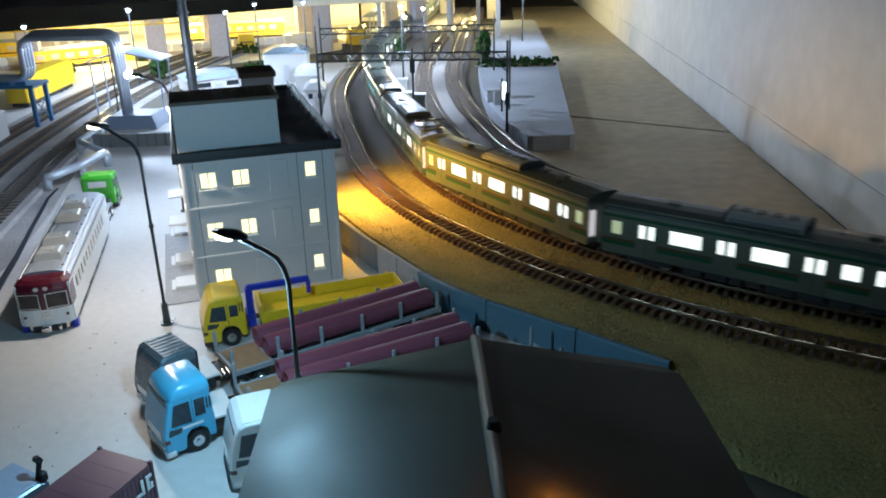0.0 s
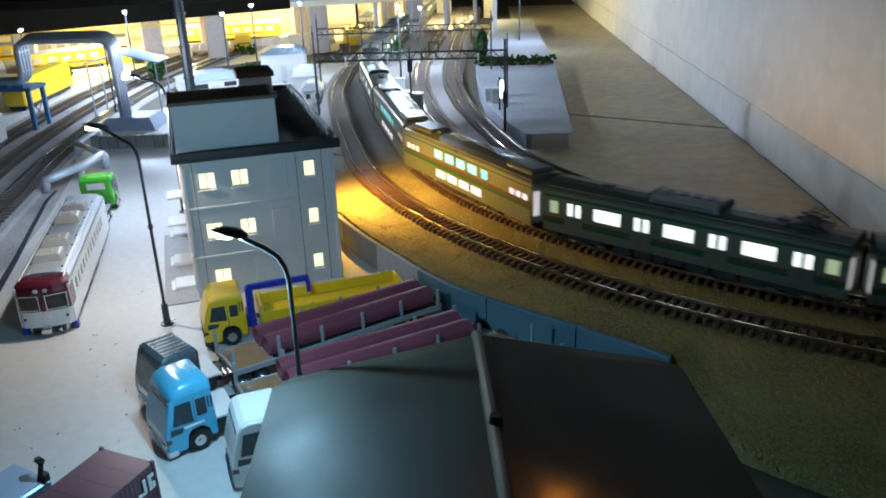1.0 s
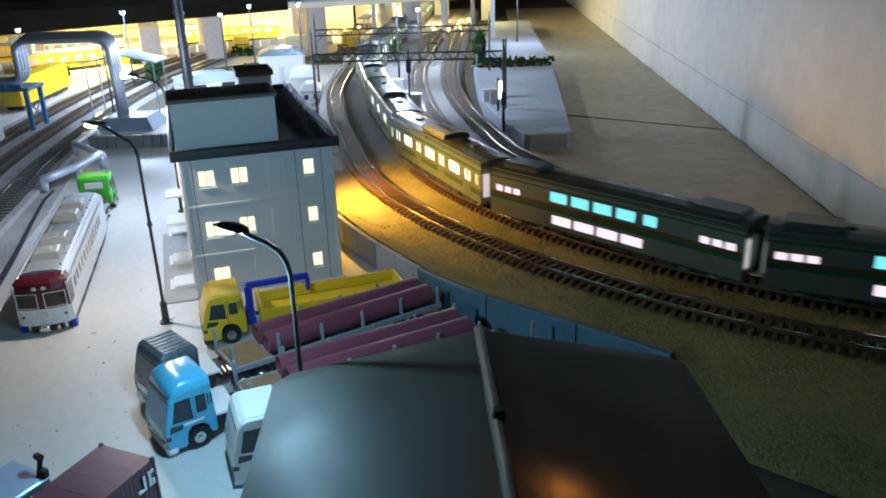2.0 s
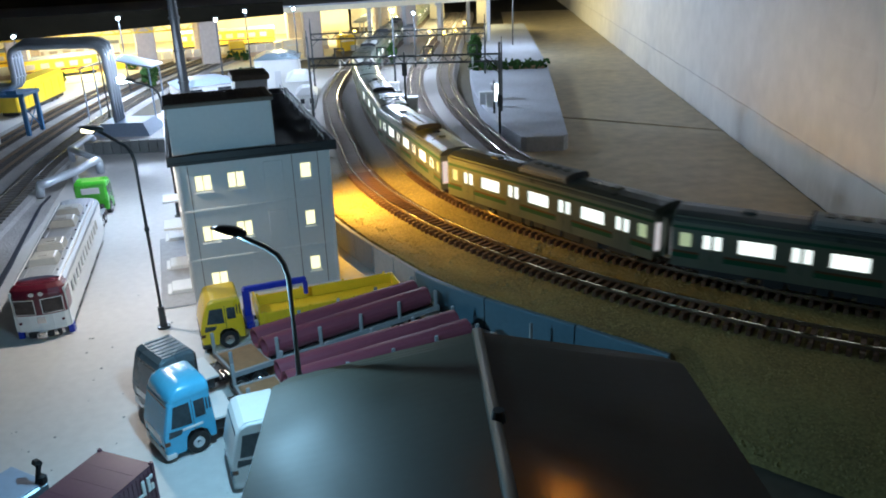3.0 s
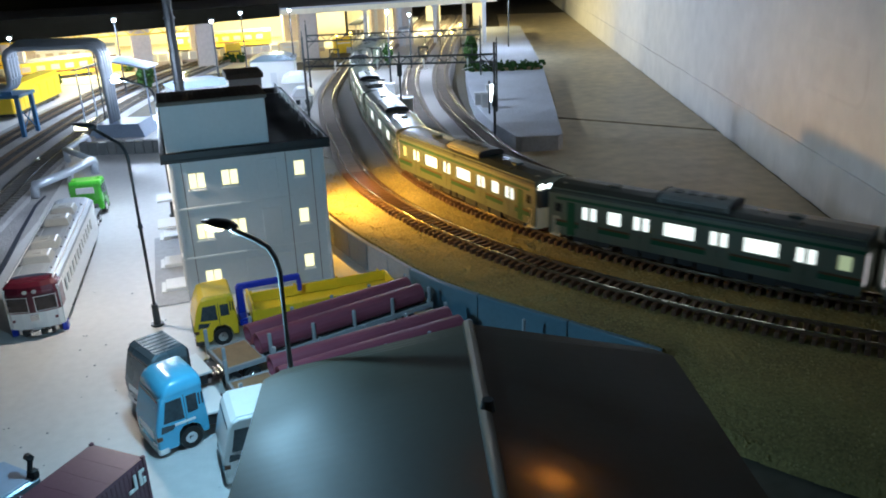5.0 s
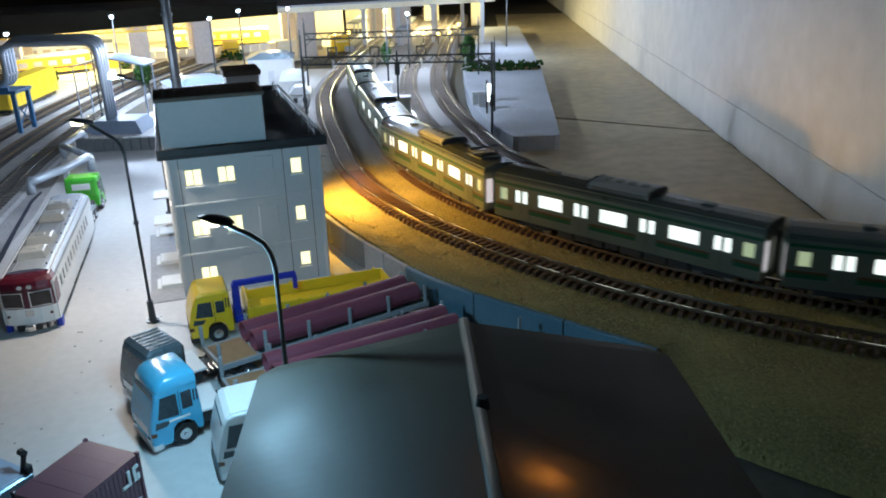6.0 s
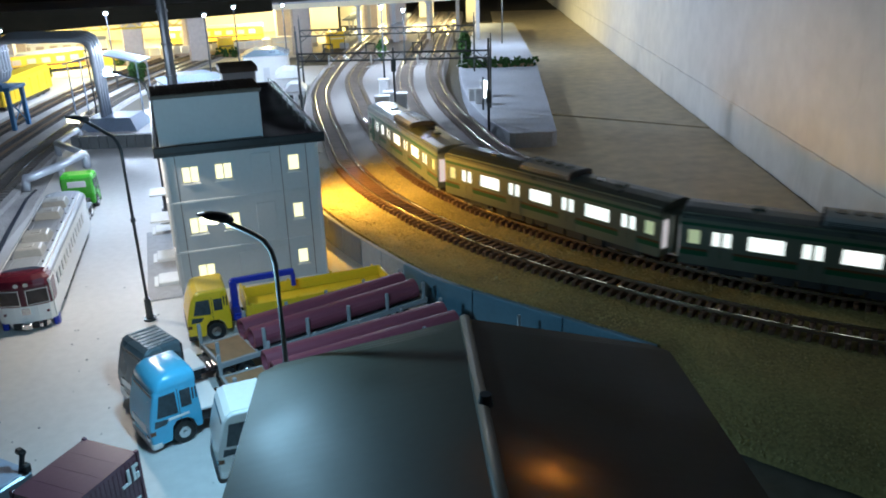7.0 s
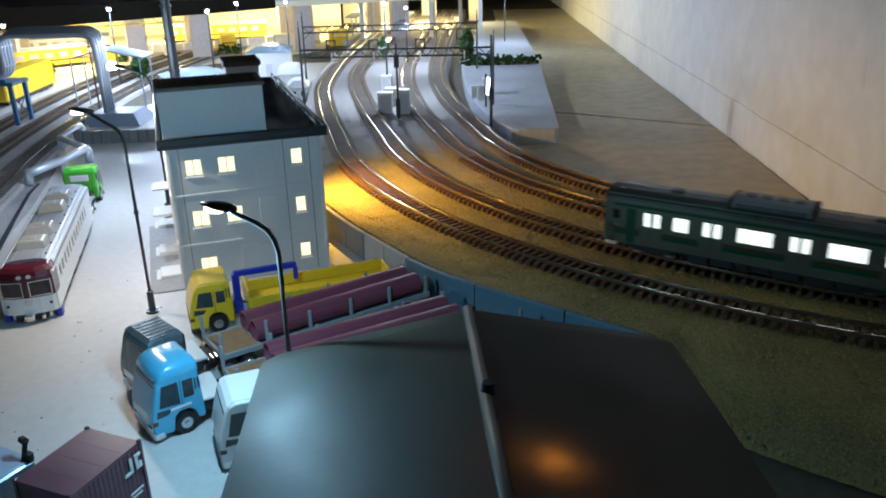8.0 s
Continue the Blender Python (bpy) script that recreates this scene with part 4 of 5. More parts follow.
    for sgn in (1, -1):
        part("outrigger", Shape().box(-17.4, sgn * 7.6, 0.6, 1.8, 1.8, 6.8, 0.3), M["blue"], cr)
    return ob


crane_lorry()


# ---- the maroon and white railcar ----
def railcar():
    L, hw = 106.0, 9.4
    ob = thing("railcar", -150.4, 266.0, 0, 105.4 + 180, "white railcar with a maroon cab front and grey roof", "railcar")
    s = Shape()
    z0, z1 = 12.4, 18.2
    wins = [-14 - 6.6 * k for k in range(12)]
    for a, b in ((4.0, z0), (z1, 21.4)):
        for sgn in (1, -1):
            s.box(-L / 2, sgn * (hw - 0.4), a, L - 1, 0.8, b - a)
    for sgn in (1, -1):
        edge = -0.5
        for w in wins + [-L + 0.5]:
            a = w + 2.1 if w != -L + 0.5 else w
            s.box((edge + a) / 2, sgn * (hw - 0.4), z0, abs(edge - a), 0.8, z1 - z0)
            edge = w - 2.1
        for w in wins:
            part("window", Shape().box(w, sgn * (hw - 0.65), z0, 4.2, 0.3, z1 - z0), M["glass"], ob)
    s.box(-L + 0.5, 0, 4, 1, 2 * hw - 1.6, 17.4).box(-L / 2, 0, 4, L - 2, 2 * hw - 1.6, 0.8)
    part("body", s, M["white"], ob)
    # rounded cab: lower white, upper maroon
    nose = [(-1.0, -hw), (0.5, -hw + 1.6), (1.5, -4), (1.8, 0), (1.5, 4), (0.5, hw - 1.6), (-1.0, hw), (-7.5, hw), (-7.5, -hw)]
    grow = 0.12
    part("cab_lower", Shape().loft([[(x + grow, y * 1.01, 4.0) for x, y in nose], [(x + grow, y * 1.01, 11.2) for x, y in nose]]), M["white"], ob)
    cu = part("cab_upper", Shape().loft([[(x + grow, y * 1.01, 11.2) for x, y in nose], [(x + grow - 0.2, y * 1.01, 19.6) for x, y in nose], [(x - 0.8, y * 0.97, 22.2) for x, y in nose], [(x - 2.2 if x > -5 else x, y * 0.82, 23.8) for x, y in nose]]), M["maroon"], ob, "maroon cab front")
    for y in (-4.6, 4.6):
        tilt = -12 if y > 0 else 12
        part("windscreen", Shape().box(1.15, y, 12.2, 1.1, 7.2, 6.2, 0.4, -tilt), M["brownglass"], cu, "dark cab window in a pale gasket")
        f = Shape()
        f.box(1.1, y, 11.9, 1.5, 7.7, 0.34, 0, -tilt).box(1.1, y, 18.3, 1.5, 7.7, 0.34, 0, -tilt)
        c, sn = math.cos(radians(-tilt)), math.sin(radians(-tilt))
        for d in (-3.6, 3.6):
            f.box(1.1 - d * sn, y + d * c, 11.9, 1.5, 0.34, 6.8, 0, -tilt)
        part("gasket", f, M["chrome"], cu)
    for y in (-1.6, 1.6):
        part("headlight", Shape().rod((1.0, y, 20.6), (1.9, y, 20.6), 1.0, 0.9, 12), M["chrome"], cu, "small round headlight")
    part("destination_box", Shape().box(1.7, 0, 7.6, 0.5, 3.0, 2.8, 0.1), M["chrome"], ob)
    for y in (-7.2, 7.2):
        part("tail_light", Shape().rod((0.8, y, 8.0), (1.35, y, 8.0), 0.6, 0.5, 10), M["maroon"], ob)
    top = [(-hw, 21.2), (-hw + 0.4, 22.6), (-6.4, 24.4), (-3, 25.0), (3, 25.0), (6.4, 24.4), (hw - 0.4, 22.6), (hw, 21.2)]
    part("roof", Shape().prism(top, -L, -6.6), M["roofgrey"], ob, "grey ribbed roof")
    for y in (-7.6, 7.6):
        part("gutter", Shape().box(-L / 2, y, 23.6, L - 6, 0.5, 0.4), M["white"], ob)
    for x in (-22, -38.5, -68, -84):
        u = part("roof_unit", Shape().loft([[(x - 5 + i, -5.2 + j, 24.4) for i, j in ((0, 0), (10, 0), (10, 10.4), (0, 10.4))], [(x - 4 + i, -4.4 + j, 27.9) for i, j in ((0, 0), (8, 0), (8, 8.8), (0, 8.8))], [(x - 3.4 + i, -3.8 + j, 28.3) for i, j in ((0, 0), (6.8, 0), (6.8, 7.6), (0, 7.6))]]), M["acunit"], ob, "pale sloped roof ventilator")
        part("unit_lid", Shape().box(x, 0, 28.2, 3.6, 3.2, 0.4, 0.15), M["acunit"], u)
    for y in (-4.8, 4.8):
        part("roof_rib", Shape().box(-L / 2, y, 24.7, L - 12, 0.35, 0.35, 0.08), M["roofgrey"], ob)
    rr = random.Random(8)
    for k in range(16):
        part("roof_bolt", Shape().box(-12 - 5.8 * k, -6.0 if k % 2 else 6.0, 24.2, 1.0, 0.7, 0.7, 0.1), M["under"], ob)
    s = Shape().box(-L / 2, 0, 2.6, L - 8, 15, 1.5)
    for k in range(7):
        s.box(-26 - 9 * k, 6.4 if k % 2 else 6.8, 0.9, 6.5, 3.4, 2.8, 0.2).box(-27 - 9 * k, -6.4, 0.9, 6.5, 3.4, 2.8, 0.2)
    part("underframe", s, M["under"], ob)
    for x in (-14, -92):
        bogie(ob, x)
    part("coupler", Shape().box(2.6, 0, 2.0, 3.6, 2.8, 2.4, 0.4).box(3.6, -1.6, 2.2, 1.6, 1.0, 1.8, 0.3).box(1.6, 4.0, 1.6, 1.6, 1.4, 1.8, 0.3), M["chrome"], ob, "bright metal coupler")
    part("buffer_beam", Shape().box(0.6, 0, 0.9, 1.2, 11, 2.6, 0.3), M["under"], ob)
    part("skirt", Shape().box(-0.6, 0, 1.2, 1.4, 13.5, 2.6, 0.3), M["chrome"], ob)
    for y in (-8.6, 8.6):
        part("step_block", Shape().box(-3.0, y, 0, 3.4, 2.2, 4.2, 0.4), M["blue"], ob, "blue chock block")
    ob.scale = (1, 1, 0.87)
    return ob


# ---- container and small trolley ----
def container():
    ob = thing("container", -85.7, 156.6, 0, -22, "maroon ribbed freight container", "container")
    W, D, H = 17.0, 22.5, 17.2
    part("body", Shape().box(0, 0, 0.4, W - 0.6, D - 0.6, H - 0.8), M["plum"], ob)
    for k in range(3):
        part("roof_seam", Shape().box(0, -5.6 + 5.6 * k, H - 0.42, W - 1.4, 0.3, 0.06), M["plum"], ob)
    for sx in (-1, 1):
        for k in range(15):
            part("side_rib", Shape().box(sx * (W / 2 - 0.35), -D / 2 + 1.8 + k * (D - 3.6) / 14, 1.2, 0.3, 0.8, H - 2.4, 0.1), M["plum"], ob)
        for sy in (-1, 1):
            part("corner_post", Shape().box(sx * (W / 2 - 0.5), sy * (D / 2 - 0.5), 0, 1.0, 1.0, H + 0.1, 0.15), M["plum"], ob)
    m = Shape().box(W / 2 + 0.05, D / 2 - 4.6, H - 6.6, 0.3, 0.9, 4.0).box(W / 2 + 0.05, D / 2 - 5.8, H - 6.6, 0.3, 2.2, 0.8).box(W / 2 + 0.05, D / 2 - 2.8, H - 6.6, 0.3, 0.9, 4.0).box(W / 2 + 0.05, D / 2 - 2.0, H - 3.4, 0.3, 1.4, 0.8).box(W / 2 + 0.05, D / 2 - 1.7, H - 6.6, 0.3, 0.9, 1.6)
    part("emblem", m, M["white"], ob, "white angular emblem")
    part("lettering", Shape().box(W / 2 + 0.05, D / 2 - 4.2, 5.0, 0.25, 4.4, 0.55).box(W / 2 + 0.05, D / 2 - 4.2, 3.9, 0.25, 3.4, 0.4), M["white"], ob, "small pale lettering bars")
    return ob


container()


def crate():
    ob = thing("handcart", -112, 160, 0, -28, "blue-grey cart with a black handle", "cart")
    part("tray", Shape().box(0, 0, 3, 14, 20, 8, 0.5), M["slate"], ob)
    part("lid", Shape().box(0, 0, 11, 13, 19, 0.6, 0.2), M["plazab"], ob)
    part("handle", Shape().rod((5.4, 8, 11), (6.2, 9, 16.5), 0.7, seg=6).rod((6.2, 9, 16.5), (4.0, 9.6, 16.0), 1.0, seg=6).box(6.4, 8.8, 11.4, 2.2, 2.0, 2.2, 0.4), M["rubber"], ob)
    for sx in (-1, 1):
        for y in (-7, 7):
            part("wheel", Shape().rod((sx * 5.6, y, 1.8), (sx * 7.0, y, 1.8), 1.8, seg=12), M["rubber"], ob)
    return ob


crate()


def green_lorry():
    ob = thing("green_lorry", -192.0, 420.0, 0, 102, "lime-green lorry cab with a bare dark chassis", "lorry", "parked lorries")
    lorry_cab(ob, M["lime"], M["lime"], M["under"], tall=18.5)
    part("rear_panel", Shape().box(-14.9, 0, 8, 0.5, 14.5, 9.5, 0.2), M["lime"], ob)
    part("rear_window", Shape().box(-15.2, 0, 12.6, 0.4, 9, 3.2, 0.2), M["white"], ob)
    part("chassis", Shape().box(-27, 3, 3.6, 26, 1.4, 2).box(-27, -3, 3.6, 26, 1.4, 2).box(-20, 0, 4.0, 6, 12, 3.4, 0.4), M["under"], ob)
    for sgn in (1, -1):
        for wx in (-27, -33.5):
            wheel_on(ob, wx, sgn * 6.5, 2.9)
        part("mudguard", Shape().box(-30, sgn * 6.5, 6.2, 13, 3, 0.5, 0.1), M["retain"], ob)
    return ob


green_lorry()


# ---- catenary portal over the four tracks ----
def portal(x0, y0, x1, y1, h0, h1, zb, label):
    ob = thing("catenary_portal", x0, y0, 0, math.degrees(math.atan2(y1 - y0, x1 - x0)), label, "catenary portal", "catenary portals")
    L = math.hypot(x1 - x0, y1 - y0)
    for x, h in ((0, h0), (L, h1)):
        s = Shape()
        for dy in (-1.3, 1.3):
            s.rod((x, dy, 0), (x, dy * 0.6, h), 0.75, 0.6, 6)
        for k in range(int(h / 5)):
            sg = 1.3 if k % 2 else -1.3
            s.rod((x, sg * (1 - 0.4 * k * 5 / h), k * 5), (x, -sg * (1 - 0.4 * (k * 5 + 5) / h), k * 5 + 5), 0.22, seg=5)
        s.rod((x, 0, h - 2), (x, 0, h + 4), 0.35, seg=6)
        part("mast", s, M["steel"], ob)
        part("footing", Shape().box(x, 0, 0, 4.2, 5, 3.0, 0.4), M["concrete"], ob)
    s = Shape()
    for z in (zb, zb + 5.2):
        s.rod((0, 0, z), (L, 0, z), 0.75, seg=6)
    n = 26
    for k in range(n):
        a, b = k * L / n, (k + 1) * L / n
        s.rod((a, 0, zb if k % 2 else zb + 5.2), (b, 0, zb + 5.2 if k % 2 else zb), 0.36, seg=5)
    part("truss_beam", s, M["steel"], ob)
    for x, sg in ((0, 1), (L, -1)):
        part("brace", Shape().rod((x, 0, zb - 6), (x + sg * 7, 0, zb), 0.35, seg=5), M["steel"], ob)
    return ob, L


P1, PL = portal(-101, 600, 39.8, 593, 68, 60, 46.8, "dark steel lattice portal spanning four tracks")
for u in (23, 54, 88, 120):
    part("insulator_frame", Shape().rod((u - 3.2, 0, 52), (u - 3.2, 0, 58.5), 0.55, seg=6).rod((u + 3.2, 0, 52), (u + 3.2, 0, 58.5), 0.55, seg=6).rod((u - 3.8, 0, 58.5), (u + 3.8, 0, 58.5), 0.55, seg=6), M["steel"], P1)
    part("insulator", Shape().rod((u, 0, 45.5), (u, 0, 50), 0.9, 0.6, 8).rod((u, 0, 42), (u, 0, 45.5), 0.25, seg=5).rod((u - 4, 0, 41.5), (u + 4, 0, 43.5), 0.25, seg=5), M["white"], P1, "pale insulator with registration arm")
for y in (760,):
    portal(-124, y, 36, y + 6, 62, 60, 47, "distant steel lattice portal across the tracks")


def post(x, y, h, r, name, label, cat, mat="steel", rz=0):
    ob = thing(name, x, y, 0, rz, label, cat)
    part("shaft", Shape().rod((0, 0, 0), (0, 0, h), r, r * 0.8, 10), M[mat], ob)
    part("foot", Shape().box(0, 0, 0, r * 4, r * 4, r * 3, 0.3), M["concrete"], ob)
    return ob


pm = post(35.0, 543, 66.5, 0.95, "catenary_mast", "tall dark catenary mast at the plaza edge", "mast")
part("relay_box", Shape().box(0, 0, 24, 3.2, 3.2, 8, 0.4), M["steel"], pm)
part("bracket", Shape().rod((0, 0, 52), (-9, 3, 55), 0.5, seg=6).rod((0, 0, 46), (-9, 3, 54), 0.4, seg=6), M["steel"], pm)
sp = post(-30.3, 584, 57, 0.8, "signal_post", "thin dark signal post between the tracks", "signal post")
part("relay_box", Shape().box(0, 0, 4, 3.0, 3.0, 14, 0.3), M["steel"], sp)
part("sign", Shape().box(0, -0.9, 40, 3.6, 0.6, 9, 0.2), M["steel"], sp)
raised(sp)
tall = post(-153, 472, 170, 3.1, "tall_mast", "tall dark tubular mast behind office block", "mast", "pole")
for k in range(6):
    part("ring", Shape().rod((0, 0, 40 + 18 * k), (0, 0, 41.2 + 18 * k), 3.4, 3.4, 12), M["pole"], tall)


def cabinet(x, y, w, d, h, z=3.2, rz=0.0):
    ob = thing("relay_cabinet", x, y, z, rz, "white trackside relay cabinet", "cabinet", "relay cabinets")
    part("body", Shape().box(0, 0, 0, w, d, h, 0.3), M["white"], ob)
    part("lid", Shape().box(0, 0, h, w + 1, d + 1, 0.8, 0.3), M["facade"], ob)
    part("door", Shape().box(0, -d / 2 - 0.1, 0.8, w * 0.8, 0.3, h - 1.6, 0.1), M["facade"], ob)
    return ob


for a in ((-41, 606, 11, 9, 15), (-27, 604, 9, 9, 17), (-38, 640, 9, 8, 12), (-45, 690, 8, 8, 14)):
    raised(cabinet(*a))
for a in ((27, 620, 5, 5, 9, 10.3), (32, 610, 6, 5, 11, 10.3), (38.6, 637, 8.6, 7, 12, 10.3)):
    cabinet(*a)

# illuminated slim sign on the plaza
sg = thing("lit_sign", 33.8, 585, 10.3, 0, "slim upright glowing white sign on a post", "sign")
part("post", Shape().rod((0, 0, 0), (0, 0, 24), 0.7, seg=8), M["steel"], sg)
part("panel", Shape().box(1.6, -0.4, 9, 2.6, 1.2, 12.5, 0.4), GLOW["sign"], sg)


# ---- greenery ----
def foliage(name, x, y, z, spans, label, seed, cat="hedge"):
    rr = random.Random(seed)
    ob = thing(name, x, y, z, 0, label, cat)
    part("stems", Shape().rod((0, 0, 0), (0, 0, spans[2] * 0.5), 0.9, 0.5, 7) if name == "tree" else Shape().box(0, 0, 0, spans[0] * 0.9, spans[1] * 0.4, spans[2] * 0.35), M["wood"], ob)
    s = Shape()
    for k in range(int(spans[3])):
        u, v, w = rr.uniform(-1, 1), rr.uniform(-1, 1), rr.uniform(0, 1)
        if name == "tree":
            rad = math.sqrt(max(0, 1 - ((w - 0.45) / 0.55) ** 2)) if w > 0.2 else 0.5
            u, v = u * rad, v * rad
        s.blob(u * spans[0] / 2, v * spans[1] / 2, spans[2] * (0.15 + 0.85 * w) * (1 if name == "tree" else rr.uniform(0.6, 1.1)), rr.uniform(0.5, 1.0) * (2.1 if spans[2] < 15 else 2.4), rr)
    tagged(part("foliage", s, M["leaf"], ob), kind="stuff")
    return ob


foliage("hedge", 59.5, 786, 10.2, (76, 7, 8.6, 300), "low dark green hedge across the plaza", 1)
foliage("tree", 28, 800, 10.2, (12, 12, 32, 190), "tall dark green tree by the hedge", 2, "tree")
raised(foliage("tree", -58, 880, 3.2, (9, 9, 24, 90), "small green tree between the tracks", 3, "tree"))
foliage("hedge", -200, 850, 0, (40, 12, 10, 130), "clumped shrubs beside the white hut", 4)
foliage("tree", -292, 800, 0, (14, 14, 26, 120), "dark round shrub by the pillars", 5, "tree")


# ---- white huts beyond the office ----
def hut(x, y, w, d, h, rz, label, roofm="slate"):
    ob = thing("hut", x, y, 0, rz, label, "hut")
    part("body", Shape().box(0, 0, 0, w, d, h, 0.3), M["facadew"], ob)
    part("roof", Shape().loft([[(sx * (w / 2 + 1.5), sy * (d / 2 + 1.5), h) for sx, sy in ((-1, -1), (1, -1), (1, 1), (-1, 1))], [(sx * w * 0.25, sy * d * 0.3, h + 5) for sx, sy in ((-1, -1), (1, -1), (1, 1), (-1, 1))]]), M[roofm], ob)
    for k in ((-1, 1) if h < 14 else ()):
        part("window", Shape().box(k * w * 0.24, -d / 2 - 0.1, h * 0.4, w * 0.22, 0.4, h * 0.35, 0.1), M["glass"], ob)
    part("door", Shape().box(0, -d / 2 - 0.1, 0, w * 0.14, 0.4, h * 0.6, 0.1), M["facade"], ob)
    return ob


hut(-166, 806, 42, 44, 27, 8, "white hut with a slate-blue hipped roof")
hut(-136, 752, 22, 50, 15, 8, "low white shed beside the far tracks", "facade")
hut(-228, 760, 56, 40, 12, 30, "pale blue-roofed low shed behind office block", "plazab")
hut(-120, 690, 16, 30, 12, 8, "small white hut by the tracks", "facade")


# ---- sidings on the west side ----
SIDE = [(-228, 330), (-246, 420), (-262, 500), (-272, 570), (-280, 650), (-284, 740), (-280, 860), (-262, 1000)]
s = Shape()
left_pts = spline([(x - 72, y) for x, y in SIDE], 12)
right_pts = spline([(x + 14, y) for x, y in SIDE], 12)
n = min(len(left_pts), len(right_pts))
s.loft([[(a[0], a[1], -0.4), (b[0], b[1], -0.4), (b[0] - 2, b[1], 1.6), (a[0] + 2, a[1], 1.6)] for a, b in zip(left_pts[:n], right_pts[:n])])
setting("siding_bed", s, M["greybed"], "dark grey gravel bed of the sidings", "ballast")
for k, off in enumerate((0, -27, -54)):
    sd = thing("siding", 0, 0, 0, 0, "dark siding track with worn rails", "track", "sidings", "structure")
    pts = spline([(x + off, y) for x, y in SIDE], 5)
    for dx in (4.5, -4.5):
        part("rail", Shape().loft([[(x + dx - 0.4, y, 2.6), (x + dx + 0.4, y, 2.6), (x + dx + 0.4, y, 4.2), (x + dx - 0.4, y, 4.2)] for x, y in pts]), M["railside"] if k else M["rail"], sd)
    rest = Shape()
    for (x, y), (x2, y2) in zip(pts[:-1], pts[1:]):
        rest.box(x, y, 1.4, 16, 2.1, 1.3, 0, math.degrees(math.atan2(y2 - y, x2 - x)) - 90)
    tagged(part("sleepers", rest, M["oldsleeper"], sd), kind="stuff")


pv = [(-760, 330), (-300, 330), (-322, 500), (-352, 640), (-356, 860), (-760, 800)]
setting("west_pavement", Shape().loft([[(x, y, -0.5) for x, y in pv], [(x, y, 0.2) for x, y in pv]]), M["yard"], "pale paved strip beyond the sidings", "pavement")


# ---- pipe bridge, pipes and the loading shelter ----
def pipe_bridge():
    ob = thing("pipe_bridge", -322, 612, 0, 0, "bundle of silver pipes bridging the sidings on a blue trestle", "pipe bridge")
    tr = part("trestle", Shape().box(-26, 0, 31, 66, 26, 2.4, 0.3), M["gantryblue"], ob, "blue steel trestle")
    for x in (4, -52):
        for y in (-11, 11):
            part("leg", Shape().box(x, y, 0, 3.0, 3.0, 31, 0.3), M["gantryblue"], tr)
        for sg in (1, -1):
            part("cross_brace", Shape().rod((x, -11 * sg, 4), (x, 11 * sg, 24), 0.5, seg=6), M["gantryblue"], tr)
    for x in (-50, -38, -26, -14, -2):
        part("kerb", Shape().box(x, -12, 33.4, 8, 1.6, 2.6, 0.3), M["gantryblue"], tr)
    for k in range(4):
        y = -7 + 4.6 * k
        d = 1.0 * k
        pts = [(-80, y, 37), (-12, y, 37), (-4, y, 37.4), (-1 - d * 0.2, y, 40), (0, y, 46), (0, y, 60 + d), (2, y, 64 + d), (6, y, 66 + d), (10, y, 66.4 + d), (58, y, 66.4 + d), (64, y, 65.6 + d), (68, y, 63 + d), (69.5, y, 58 + d), (70, y, 40), (70, y, 2)]
        part("pipe", Shape().tube(pts, 2.15, 12), M["pipe"], ob, smooth=True)
        for z in (44, 58):
            part("flange", Shape().rod((0, y, z), (0, y, z + 1.0), 2.7, seg=12), M["pipe"], ob)
    bs = part("plinth", Shape().loft([[(x, y, 0) for x, y in ((54, -18), (98, -18), (98, 20), (54, 20))], [(x, y, 9) for x, y in ((60, -12), (92, -12), (92, 14), (60, 14))]]), M["plazab"], ob, "grey-blue sloped plinth")
    return ob


pipe_bridge()
sh = thing("loading_shelter", -262, 655, 0, 0, "pale blue pitched shelter roof on slim posts", "shelter")
part("roof", Shape().prism([(-30, 44), (0, 51), (30, 44), (30, 43), (0, 50), (-30, 43)], -14, 14, "y"), M["plazab"], sh)
for x in (-27, 27):
    for y in (-12, 12):
        part("post", Shape().box(x, y, 0, 1.0, 1.0, 43.4, 0.2), M["plazab"], sh)
zz = thing("zigzag_pipe", -228, 424, 0, 0, "shiny silver pipe bending in zigzags over the ground", "pipe")
part("main_run", Shape().tube([(-7.1, 18.2, 0.3), (-7.1, 19.2, 5), (-6.1, 19.0, 8), (-2.3, 17.2, 9), (4.0, 41.1, 9), (6.0, 67.8, 9), (7.0, 69.3, 7.5), (7.0, 69.3, 0)], 2.5, 12), M["pipe"], zz, smooth=True)
part("second_run", Shape().tube([(7.0, 69.3, 8.6), (-24.6, 101.1, 8.6)], 2.0, 12), M["pipe"], zz, smooth=True)
part("third_run", Shape().tube([(-24.6, 101.1, 0), (-24.6, 101.1, 7.4), (-23.6, 102.6, 9), (-25.4, 136.7, 9), (-24.4, 137.7, 7), (-24.4, 137.7, 0)], 1.9, 12), M["pipe"], zz, smooth=True)
for x, y in ((4.0, 41.1),):
    part("support", Shape().box(x, y, 0, 3, 3, 7.0, 0.2), M["concrete"], zz)
fn = thing("low_wall", -250, 542, 0, 3, "low dark block wall closing the yard", "wall", kind="structure")
for k in range(9):
    part("block", Shape().box(3 + k * 6.2, 0, 0, 5.8, 5, 9, 0.4), M["shedwall"], fn)

